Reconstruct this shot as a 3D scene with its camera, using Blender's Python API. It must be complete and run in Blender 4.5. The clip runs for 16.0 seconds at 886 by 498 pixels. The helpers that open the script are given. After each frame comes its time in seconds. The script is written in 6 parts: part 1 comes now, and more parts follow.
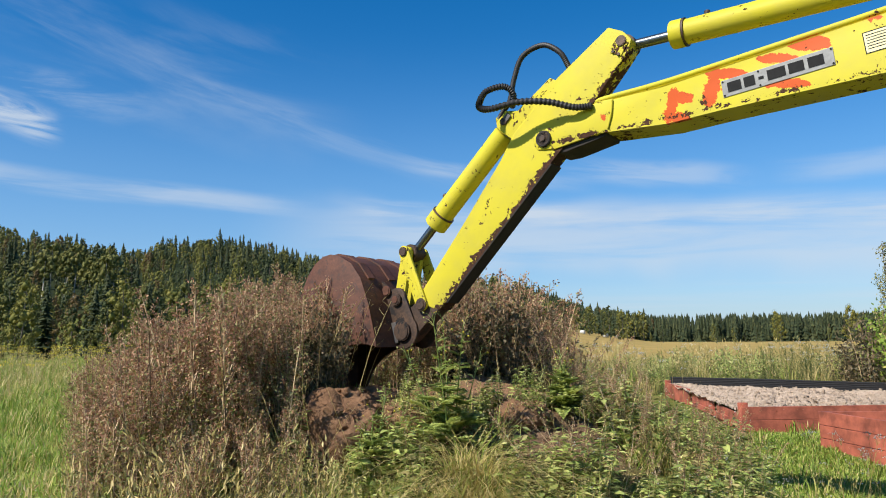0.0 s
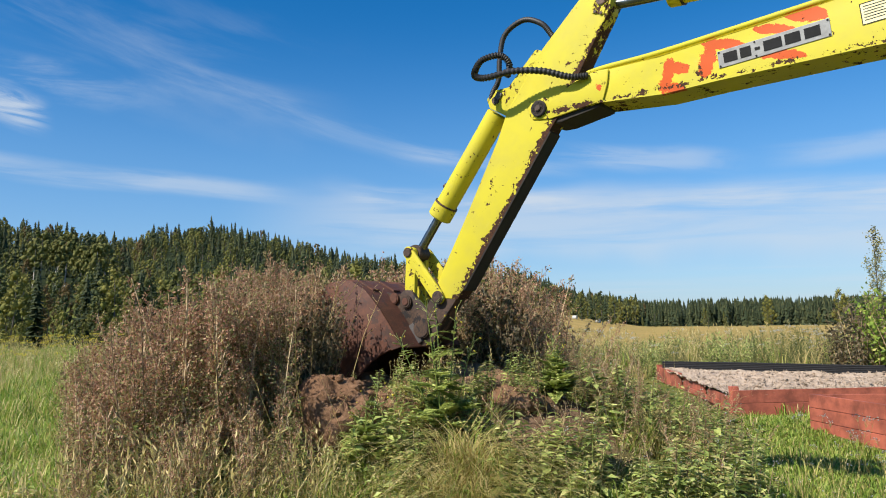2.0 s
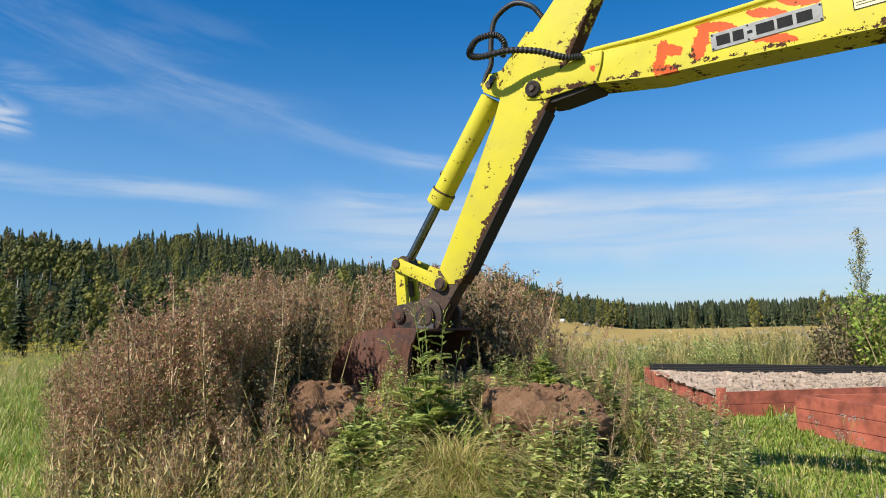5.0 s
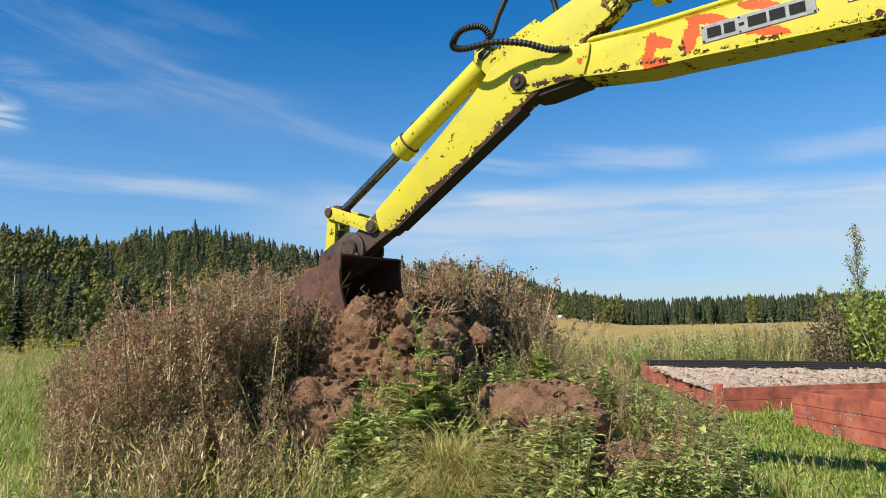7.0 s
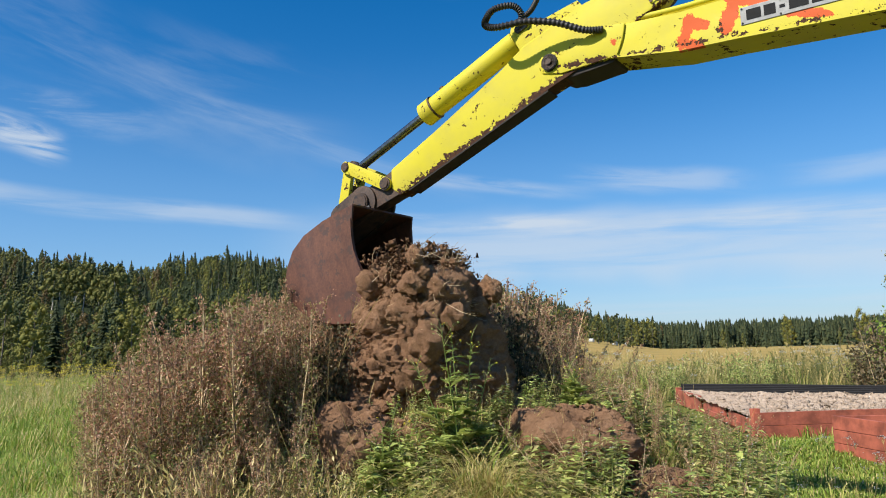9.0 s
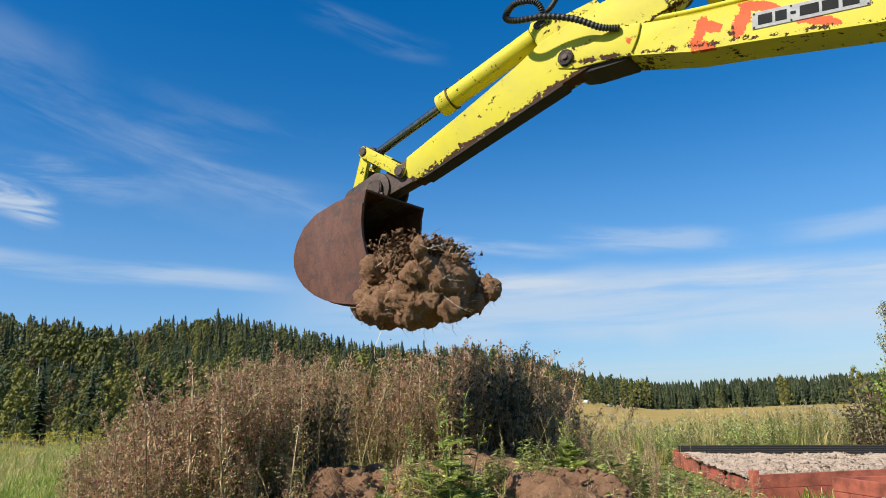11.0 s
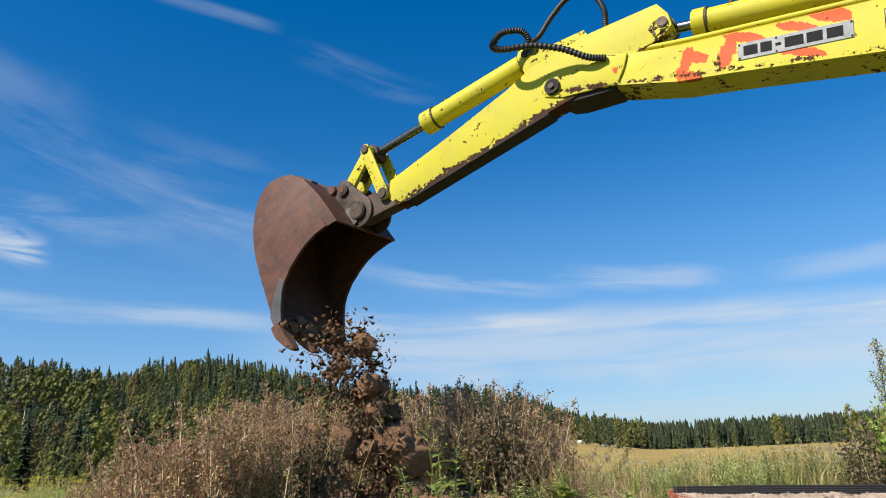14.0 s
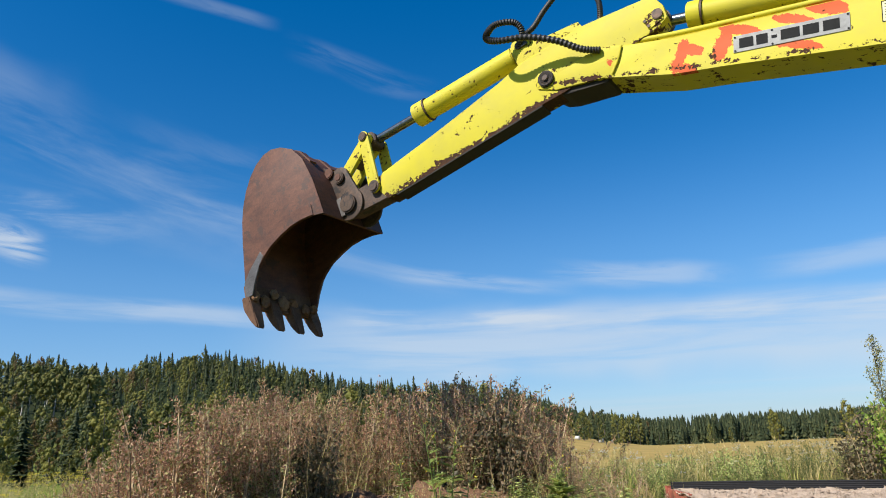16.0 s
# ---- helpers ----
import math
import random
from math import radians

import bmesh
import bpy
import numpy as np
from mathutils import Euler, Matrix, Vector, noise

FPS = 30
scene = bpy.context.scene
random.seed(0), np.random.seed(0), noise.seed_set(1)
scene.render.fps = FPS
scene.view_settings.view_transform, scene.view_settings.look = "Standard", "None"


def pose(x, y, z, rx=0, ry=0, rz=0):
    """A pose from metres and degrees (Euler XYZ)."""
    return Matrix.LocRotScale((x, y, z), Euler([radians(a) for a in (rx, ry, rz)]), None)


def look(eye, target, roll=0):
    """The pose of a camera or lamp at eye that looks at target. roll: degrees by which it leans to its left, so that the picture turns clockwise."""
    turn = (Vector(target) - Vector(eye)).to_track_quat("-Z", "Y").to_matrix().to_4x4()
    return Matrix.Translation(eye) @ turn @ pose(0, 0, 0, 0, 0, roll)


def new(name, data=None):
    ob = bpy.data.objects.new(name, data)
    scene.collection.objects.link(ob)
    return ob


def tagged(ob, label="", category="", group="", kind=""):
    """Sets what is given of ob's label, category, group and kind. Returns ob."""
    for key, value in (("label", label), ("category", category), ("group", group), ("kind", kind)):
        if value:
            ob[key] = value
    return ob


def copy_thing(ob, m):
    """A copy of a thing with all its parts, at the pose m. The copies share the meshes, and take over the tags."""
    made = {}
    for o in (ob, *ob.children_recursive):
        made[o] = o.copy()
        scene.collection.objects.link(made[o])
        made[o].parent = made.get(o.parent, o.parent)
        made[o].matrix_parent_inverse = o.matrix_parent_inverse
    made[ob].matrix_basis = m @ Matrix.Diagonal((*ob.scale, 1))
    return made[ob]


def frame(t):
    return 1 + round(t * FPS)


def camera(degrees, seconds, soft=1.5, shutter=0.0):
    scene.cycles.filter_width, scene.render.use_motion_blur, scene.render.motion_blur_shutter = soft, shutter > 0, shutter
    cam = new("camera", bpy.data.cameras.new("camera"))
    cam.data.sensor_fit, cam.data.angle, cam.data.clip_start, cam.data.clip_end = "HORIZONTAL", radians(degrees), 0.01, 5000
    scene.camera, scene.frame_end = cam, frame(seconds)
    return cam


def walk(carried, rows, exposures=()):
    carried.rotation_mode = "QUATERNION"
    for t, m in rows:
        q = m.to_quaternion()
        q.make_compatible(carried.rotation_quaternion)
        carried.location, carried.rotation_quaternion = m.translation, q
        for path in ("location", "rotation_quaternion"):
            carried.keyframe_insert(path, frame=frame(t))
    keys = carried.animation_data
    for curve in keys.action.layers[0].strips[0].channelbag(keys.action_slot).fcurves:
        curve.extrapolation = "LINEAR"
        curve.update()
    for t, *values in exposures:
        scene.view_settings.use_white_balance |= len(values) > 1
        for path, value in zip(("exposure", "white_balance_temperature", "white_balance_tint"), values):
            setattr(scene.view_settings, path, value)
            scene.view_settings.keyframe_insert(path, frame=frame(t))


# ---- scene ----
cam = camera(62.0, 16.0, soft=1.0)
EYE = (0.0, 0.0, 1.6)
# seconds, then the turn of the camera in degrees (Euler XYZ); it stands still
PATH = [(0, 97.17, 0.6, 0.07), (0.5, 96.02, 0.67, 0.39), (1, 95.63, 0.75, 0.29), (1.5, 95.76, 0.86, -0.06),
        (2, 96.11, 1.01, -0.48), (2.5, 96.51, 1.17, -0.78), (3, 96.87, 1.34, -0.96), (3.5, 97.08, 1.46, -1.01),
        (4, 97.05, 1.49, -1.05), (4.5, 96.72, 1.52, -1.22), (7, 96.14, 1.54, -1.56), (7.5, 96.55, 1.61, -0.87),
        (8, 96.93, 1.63, -0.15), (8.5, 97.38, 1.67, 0.43), (9, 98.05, 1.72, 0.74), (11.5, 104.0, 2.39, 0.02),
        (12, 105.01, 2.39, -0.2), (12.5, 105.65, 2.44, -0.3), (13, 105.9, 2.54, -0.33), (13.5, 105.88, 2.59, -0.32),
        (14, 105.78, 2.62, -0.34), (14.5, 105.65, 2.66, -0.38), (15, 105.56, 2.69, -0.44), (15.5, 105.49, 2.7, -0.5),
        (16, 105.48, 2.7, -0.53)]
walk(cam, [(t, pose(*EYE, rx, ry, rz)) for t, rx, ry, rz in PATH])

# ---------------------------------------------------------------- light
SUN_TO = Vector((-0.80, -0.60, 0.0)).normalized() * math.cos(radians(44)) + Vector((0, 0, math.sin(radians(44))))
sun = new("sun", bpy.data.lights.new("sun", "SUN"))
sun.data.energy, sun.data.angle, sun.data.color = 5.0, radians(0.53), (1.0, 0.945, 0.86)
sun.matrix_world = look(SUN_TO * 50, (0, 0, 0))
scene.view_settings.exposure = 0.47


def build_world():
    w = bpy.data.worlds.new("sky")
    scene.world = w
    w.use_nodes = True
    nt = w.node_tree
    nt.nodes.clear()
    N, L = nt.nodes.new, nt.links.new
    out, bg = N("ShaderNodeOutputWorld"), N("ShaderNodeBackground")
    sky = N("ShaderNodeTexSky")
    sky.sky_type, sky.sun_disc = "NISHITA", False
    sky.sun_elevation = radians(44)
    sky.sun_rotation = math.atan2(SUN_TO.x, SUN_TO.y)
    sky.air_density, sky.dust_density, sky.ozone_density = 1.0, 0.3, 2.0
    hsv = N("ShaderNodeHueSaturation")
    hsv.inputs["Hue"].default_value = 0.504
    hsv.inputs["Saturation"].default_value = 1.48
    hsv.inputs["Value"].default_value = 1.0
    L(sky.outputs["Color"], hsv.inputs["Color"])
    haze = N("ShaderNodeMix")
    haze.data_type = "RGBA"
    L(hsv.outputs["Color"], haze.inputs["A"])
    haze.inputs["B"].default_value = (1.45, 2.95, 5.6, 1)
    tc = N("ShaderNodeTexCoord")
    sep = N("ShaderNodeSeparateXYZ")
    L(tc.outputs["Generated"], sep.inputs[0])

    def m(op, a, b=None, c=None):
        n = N("ShaderNodeMath")
        n.operation = op
        for i, v in enumerate((a, b, c)):
            if v is None:
                continue
            if isinstance(v, (int, float)):
                n.inputs[i].default_value = v
            else:
                L(v, n.inputs[i])
        return n.outputs[0]

    az = m("ARCTAN2", sep.outputs["X"], sep.outputs["Y"])
    el = m("ARCSINE", sep.outputs["Z"])

    def noise3(sx, sy, slant, seed, detail, rough, distort):
        v = N("ShaderNodeCombineXYZ")
        L(m("MULTIPLY", az, sx), v.inputs[0])
        L(m("MULTIPLY", m("ADD", el, m("MULTIPLY", az, slant)), sy), v.inputs[1])
        v.inputs[2].default_value = seed
        n = N("ShaderNodeTexNoise")
        n.inputs["Scale"].default_value = 1.0
        n.inputs["Detail"].default_value = detail
        n.inputs["Roughness"].default_value = rough
        n.inputs["Distortion"].default_value = distort
        L(v.outputs[0], n.inputs["Vector"])
        return n.outputs["Fac"]

    def ramp(v, a, b):
        n = N("ShaderNodeMapRange")
        n.interpolation_type = "SMOOTHSTEP"
        L(v, n.inputs["Value"])
        n.inputs["From Min"].default_value, n.inputs["From Max"].default_value = a, b
        return n.outputs[0]

    def cirrus(a0, e0, a1, e1, half, amount, seed, sx, sy, lo, hi, fade=0.08):
        """A cloud streak between two bearings and heights, torn by stretched noise."""
        slope = (e1 - e0) / (a1 - a0)
        wob = m("MULTIPLY", m("SUBTRACT", noise3(5.0, 5.0, 0.0, seed + 3.0, 3, 0.5, 0.0), 0.5), half * 1.6)
        d = m("SUBTRACT", el, m("ADD", m("MULTIPLY", m("SUBTRACT", az, a0), slope), e0))
        across = m("SUBTRACT", 1.0, ramp(m("ABSOLUTE", m("ADD", d, wob)), half * 0.25, half * 1.25))
        ends = m("MULTIPLY", ramp(az, a0 - fade, a0 + fade), m("SUBTRACT", 1.0, ramp(az, a1 - fade, a1 + fade)))
        torn = ramp(noise3(sx, sy, -slope, seed, 8, 0.58, 0.5), lo, hi)
        return m("MULTIPLY", m("MULTIPLY", across, ends), m("MULTIPLY", torn, amount))

    clouds = [(-0.16, 0.142, 0.75, 0.100, 0.050, 0.60, 3.1, 2.2, 22.0, 0.22, 0.56, 0.14),
              (0.10, 0.166, 0.75, 0.140, 0.026, 0.42, 9.4, 3.0, 30.0, 0.34, 0.62, 0.10),
              (-0.10, 0.182, 0.16, 0.172, 0.013, 0.50, 6.4, 4.0, 40.0, 0.36, 0.62, 0.06),
              (0.05, 0.045, 0.80, 0.040, 0.030, 0.30, 12.3, 2.0, 60.0, 0.36, 0.66, 0.10),
              (-0.75, 0.214, -0.22, 0.182, 0.015, 0.50, 5.2, 3.0, 34.0, 0.32, 0.66, 0.07),
              (0.19, 0.228, 0.38, 0.200, 0.018, 0.40, 1.4, 5.0, 40.0, 0.34, 0.62, 0.05),
              (-0.03, 0.238, 0.17, 0.208, 0.011, 0.34, 2.7, 6.0, 50.0, 0.34, 0.62, 0.05),
              (0.46, 0.208, 0.80, 0.200, 0.018, 0.34, 4.9, 4.0, 40.0, 0.34, 0.62, 0.06),
              (-0.56, 0.395, 0.01, 0.226, 0.022, 0.19, 8.7, 4.0, 26.0, 0.36, 0.68, 0.06),
              (-0.72, 0.430, -0.18, 0.320, 0.085, 0.22, 10.6, 3.0, 13.0, 0.42, 0.74, 0.10),
              (-0.70, 0.315, -0.40, 0.300, 0.030, 0.34, 15.1, 6.0, 30.0, 0.45, 0.70, 0.06),
              (-0.66, 0.284, -0.500, 0.262, 0.022, 0.75, 2.2, 8.0, 44.0, 0.34, 0.58, 0.02),
              (-0.43, 0.590, -0.23, 0.566, 0.009, 0.16, 7.7, 7.0, 40.0, 0.32, 0.60, 0.03),
              (-0.17, 0.532, 0.00, 0.486, 0.020, 0.11, 13.2, 7.0, 36.0, 0.38, 0.66, 0.04)]
    tot = None
    for c in clouds:
        one = cirrus(*c)
        tot = one if tot is None else m("ADD", tot, one)
    far = m("MULTIPLY", m("MULTIPLY", ramp(noise3(1.6, 11.0, 0.2, 21.0, 8, 0.6, 0.6), 0.52, 0.85), 0.25), ramp(m("ABSOLUTE", az), 0.55, 0.9))
    tot = m("MINIMUM", m("ADD", tot, far), 0.85)
    mix = N("ShaderNodeMix")
    mix.data_type = "RGBA"
    L(tot, mix.inputs["Factor"])
    L(m("MULTIPLY", m("SUBTRACT", 1.0, ramp(el, 0.0, 0.42)), 0.62), haze.inputs["Factor"])
    L(haze.outputs["Result"], mix.inputs["A"])
    mix.inputs["B"].default_value = (4.6, 5.15, 5.8, 1)
    L(mix.outputs["Result"], bg.inputs["Color"])
    bg.inputs["Strength"].default_value = 0.101
    L(bg.outputs[0], out.inputs[0])


build_world()

# ---------------------------------------------------------------- materials


class Nodes:
    """A small wrapper to write node materials in few lines."""

    def __init__(self, name, rough=0.8, metal=0.0, spec=0.5):
        self.mat = bpy.data.materials.new(name)
        self.mat.use_nodes = True
        self.t = self.mat.node_tree
        self.p = self.t.nodes["Principled BSDF"]
        self.p.inputs["Roughness"].default_value = rough
        self.p.inputs["Metallic"].default_value = metal
        self.p.inputs["Specular IOR Level"].default_value = spec
        self.obj = self.t.nodes.new("ShaderNodeTexCoord").outputs["Object"]

    def n(self, kind, **values):
        node = self.t.nodes.new(kind)
        for k, v in values.items():
            node.inputs[k.replace("_", " ")].default_value = v
        return node

    def link(self, a, b):
        self.t.links.new(a, b)

    def set(self, socket, v):
        if isinstance(v, (int, float, tuple)):
            self.p.inputs[socket].default_value = v
        else:
            self.link(v, self.p.inputs[socket])

    def math(self, op, a, b=None):
        node = self.t.nodes.new("ShaderNodeMath")
        node.operation = op
        for i, v in enumerate((a, b)):
            if v is None:
                continue
            if isinstance(v, (int, float)):
                node.inputs[i].default_value = v
            else:
                self.link(v, node.inputs[i])
        return node.outputs[0]

    def noise(self, scale, detail=5, rough=0.6, stretch=None, distort=0.0):
        node = self.n("ShaderNodeTexNoise", Scale=scale, Detail=detail, Roughness=rough, Distortion=distort)
        src = self.obj
        if stretch:
            mp = self.n("ShaderNodeMapping", Scale=stretch)
            self.link(src, mp.inputs["Vector"])
            src = mp.outputs[0]
        self.link(src, node.inputs["Vector"])
        return node.outputs["Fac"]

    def step(self, v, a, b):
        node = self.t.nodes.new("ShaderNodeMapRange")
        node.interpolation_type = "SMOOTHSTEP"
        self.link(v, node.inputs["Value"])
        node.inputs["From Min"].default_value, node.inputs["From Max"].default_value = a, b
        return node.outputs[0]

    def mix(self, fac, a, b):
        node = self.t.nodes.new("ShaderNodeMix")
        node.data_type = "RGBA"
        for s, v in (("Factor", fac), ("A", a), ("B", b)):
            if isinstance(v, (int, float)):
                node.inputs[s].default_value = v
            elif isinstance(v, tuple):
                node.inputs[s].default_value = (*v, 1) if len(v) == 3 else v
            else:
                self.link(v, node.inputs[s])
        return node.outputs["Result"]

    def ramp(self, v, stops):
        node = self.t.nodes.new("ShaderNodeValToRGB")
        r = node.color_ramp
        while len(r.elements) < len(stops):
            r.elements.new(0.5)
        for e, (at, c) in zip(r.elements, stops):
            e.position, e.color = at, (*c, 1)
        self.link(v, node.inputs[0])
        return node.outputs[0]

    def bump(self, v, strength, distance=0.01):
        node = self.n("ShaderNodeBump", Strength=strength, Distance=distance)
        self.link(v, node.inputs["Height"])
        self.link(node.outputs[0], self.p.inputs["Normal"])

    def xyz(self):
        s = self.t.nodes.new("ShaderNodeSeparateXYZ")
        self.link(self.obj, s.inputs[0])
        return s.outputs


YELLOW, YELLOW_DULL = (0.558, 0.479, 0.026), (0.493, 0.423, 0.042)


def paint_material(name, rust_low, edge=None, orange=False):
    """Old lemon-yellow paint with chips to rusty steel. edge: the height under which chips grow dense."""
    s = Nodes(name, 0.6, 0, 0.25)
    big, fine, mid = s.noise(3.0, 4), s.noise(34.0, 6, 0.65), s.noise(11.0, 6, 0.7)
    col = s.mix(s.step(big, 0.35, 0.7), YELLOW, YELLOW_DULL)
    col = s.mix(s.math("MULTIPLY", s.step(s.noise(6.0, 6, 0.7, (1, 1, 5)), 0.55, 0.8), 0.35), col, (0.55, 0.48, 0.10))
    x, y, z = s.xyz()
    if orange:
        warp = s.math("MULTIPLY", s.math("SUBTRACT", s.noise(20.0, 6, 0.7), 0.5), 0.30)
        hit = None
        for cx, cz, rx, rz in ((-1.05, 0.33, 0.043, 0.150), (-1.12, 0.40, 0.098, 0.044), (-1.13, 0.245, 0.085, 0.037),
                               (-1.33, 0.46, 0.061, 0.125), (-1.42, 0.585, 0.159, 0.037), (-1.93, 0.81, 0.146, 0.056),
                               (-1.75, 0.70, 0.146, 0.037), (-1.80, 0.53, 0.195, 0.037), (-2.28, 0.98, 0.061, 0.025),
                               (-0.50, 0.22, 0.022, 0.022)):
            dx = s.math("DIVIDE", s.math("ADD", s.math("SUBTRACT", x, cx), s.math("MULTIPLY", warp, 0.5)), rx)
            dz = s.math("DIVIDE", s.math("ADD", s.math("SUBTRACT", z, cz), s.math("MULTIPLY", warp, 0.3)), rz)
            dd = s.math("ADD", s.math("MULTIPLY", dx, dx), s.math("MULTIPLY", dz, dz))
            one = s.math("LESS_THAN", dd, 1.0)
            hit = one if hit is None else s.math("MAXIMUM", hit, one)
        hit = s.math("MULTIPLY", hit, s.math("GREATER_THAN", y, 0.1))
        col = s.mix(hit, col, (0.52, 0.075, 0.005))
    chips = s.math("ADD", s.math("MULTIPLY", mid, 0.6), s.math("MULTIPLY", fine, 0.4))
    chips = s.math("ADD", chips, s.math("MULTIPLY", s.step(s.noise(2.1, 3, 0.5), 0.56, 0.70), 0.065))
    if edge is not None:
        lift = s.math("MULTIPLY", s.math("SUBTRACT", 1.0, s.step(z, edge, edge + 0.11)), 0.205)
        chips = s.math("ADD", chips, lift)
    if orange:
        # bare steel along the folded lower edge and at the joint
        seam = s.math("ABSOLUTE", s.math("SUBTRACT", z, s.math("SUBTRACT", -0.051, s.math("MULTIPLY", x, 0.281))))
        lift = s.math("MULTIPLY", s.math("SUBTRACT", 1.0, s.step(seam, 0.0, 0.045)), 0.095)
        joint = s.math("MULTIPLY", s.step(x, -0.55, 0.02), s.math("SUBTRACT", 1.0, s.step(z, -0.02, 0.16)))
        chips = s.math("ADD", chips, s.math("ADD", lift, s.math("MULTIPLY", joint, 0.07)))
    rust = s.step(chips, rust_low, rust_low + 0.012)
    rcol = s.ramp(s.noise(60.0, 5), [(0.3, (0.022, 0.012, 0.008)), (0.6, (0.075, 0.032, 0.016)), (0.8, (0.16, 0.06, 0.022))])
    col = s.mix(rust, col, rcol)
    s.set("Base Color", col)
    s.set("Roughness", s.math("ADD", s.math("MULTIPLY", rust, 0.3), 0.58))
    s.bump(s.math("ADD", s.math("MULTIPLY", rust, -0.6), s.math("MULTIPLY", fine, 0.25)), 0.5, 0.004)
    return s.mat


def rust_material(name, stops, rough=0.75, metal=0.2, streak=(1, 1, 1), patch=None):
    s = Nodes(name, rough, metal)
    v = s.math("ADD", s.math("MULTIPLY", s.noise(5.0, 6, 0.65, streak), 0.6), s.math("MULTIPLY", s.noise(45.0, 5, 0.7), 0.4))
    col = s.ramp(v, stops)
    if patch:
        col = s.mix(s.step(s.noise(7.0, 6, 0.7), 0.56, 0.6), col, patch)
    s.set("Base Color", col)
    s.bump(s.noise(80.0, 6, 0.7), 0.35, 0.004)
    return s.mat


def soil_material(name, stops, scale=1.0):
    s = Nodes(name, 0.97, 0, 0.05)
    v = s.math("ADD", s.math("MULTIPLY", s.noise(3.0 * scale, 7, 0.7), 0.55), s.math("MULTIPLY", s.noise(40.0 * scale, 6, 0.75), 0.45))
    s.set("Base Color", s.ramp(v, stops))
    s.bump(s.math("ADD", s.noise(18.0 * scale, 8, 0.85), s.noise(75.0 * scale, 5, 0.75)), 0.9, 0.024)
    return s.mat


def leaf_material(name, stops, light=0.3, rough=0.6):
    """Leaves: colour by island, a share of the light passes through."""
    s = Nodes(name, rough, 0, 0.4)
    g = s.n("ShaderNodeNewGeometry")
    v = s.math("ADD", s.math("MULTIPLY", g.outputs["Random Per Island"], 0.75), s.math("MULTIPLY", s.noise(1.7, 3), 0.35))
    col = s.ramp(v, stops)
    s.set("Base Color", col)
    tr = s.n("ShaderNodeBsdfTranslucent")
    s.link(col, tr.inputs["Color"])
    mx = s.n("ShaderNodeMixShader", Fac=light)
    s.link(s.p.outputs[0], mx.inputs[1])
    s.link(tr.outputs[0], mx.inputs[2])
    s.link(mx.outputs[0], s.t.nodes["Material Output"].inputs["Surface"])
    return s.mat


def plain(name, colour, rough=0.6, metal=0.0, vary=0.25, scale=12.0, bump=0.2):
    s = Nodes(name, rough, metal)
    dark = tuple(c * (1 - vary) for c in colour)
    lite = tuple(min(1, c * (1 + vary)) for c in colour)
    s.set("Base Color", s.mix(s.step(s.noise(scale, 6, 0.65), 0.3, 0.7), dark, lite))
    if bump:
        s.bump(s.noise(scale * 6, 5, 0.7), bump, 0.004)
    return s.mat


M_PAINT_BOOM = paint_material("yellow_paint_boom", 0.608, None, True)
M_PAINT_DIP = paint_material("yellow_paint_dipper", 0.612, -0.185)
M_PAINT = paint_material("yellow_paint", 0.60)
M_PAINT_WORN = paint_material("worn_yellow_paint", 0.562)
M_DARK = rust_material("dark_greasy_steel", [(0.30, (0.014, 0.010, 0.008)), (0.47, (0.050, 0.030, 0.020)), (0.60, (0.105, 0.058, 0.034)), (0.8, (0.20, 0.12, 0.075))], 0.6, 0.2, (1, 1, 1), (0.016, 0.013, 0.012))
M_BUCKET = rust_material("rusty_bucket_steel", [(0.28, (0.032, 0.013, 0.009)), (0.5, (0.095, 0.036, 0.020)), (0.75, (0.175, 0.068, 0.036))],
                         0.66, 0.15, (1, 1, 2.5), (0.060, 0.030, 0.021))
# grease and rust, taken near black so that undersides look shaded
M_GREASE_SHADE = rust_material("black_grease_and_shade", [(0.3, (0.009, 0.007, 0.006)), (0.6, (0.022, 0.015, 0.011)), (0.85, (0.07, 0.04, 0.025))], 0.75, 0.1)
M_WORN = rust_material("worn_grey_steel", [(0.3, (0.05, 0.045, 0.042)), (0.6, (0.13, 0.12, 0.115)), (0.8, (0.26, 0.23, 0.2))], 0.5, 0.5)
M_TOOTH = rust_material("soil_stained_steel", [(0.3, (0.05, 0.022, 0.012)), (0.55, (0.15, 0.075, 0.04)), (0.8, (0.26, 0.15, 0.09))], 0.85, 0.1)
M_ROD = plain("oily_chrome_rod", (0.16, 0.17, 0.17), 0.25, 0.9, 0.3, 20, 0.05)
M_HOSE = plain("black_rubber_hose", (0.018, 0.016, 0.015), 0.55, 0, 0.4, 25, 0.2)
M_PLATE = plain("bare_aluminium_plate", (0.21, 0.21, 0.20), 0.5, 0.2, 0.18, 18, 0.1)
M_BLACK = plain("black_paint", (0.008, 0.008, 0.008), 0.9, 0, 0.3, 20, 0.1)
M_LABEL = plain("faded_paper_label", (0.80, 0.72, 0.40), 0.6, 0, 0.12, 30, 0.0)
M_SOIL = soil_material("brown_soil", [(0.25, (0.115, 0.060, 0.034)), (0.5, (0.270, 0.152, 0.086)), (0.75, (0.420, 0.258, 0.155))])
M_REDWOOD = plain("red_painted_wood", (0.330, 0.088, 0.050), 0.75, 0, 0.45, 3, 0.5)
M_GRAVEL = soil_material("pale_gravel", [(0.3, (0.330, 0.240, 0.165)), (0.5, (0.540, 0.410, 0.300)), (0.75, (0.720, 0.590, 0.450))], 2.0)
M_NET = plain("black_plastic", (0.010, 0.010, 0.011), 0.9, 0, 0.3, 20, 0.2)
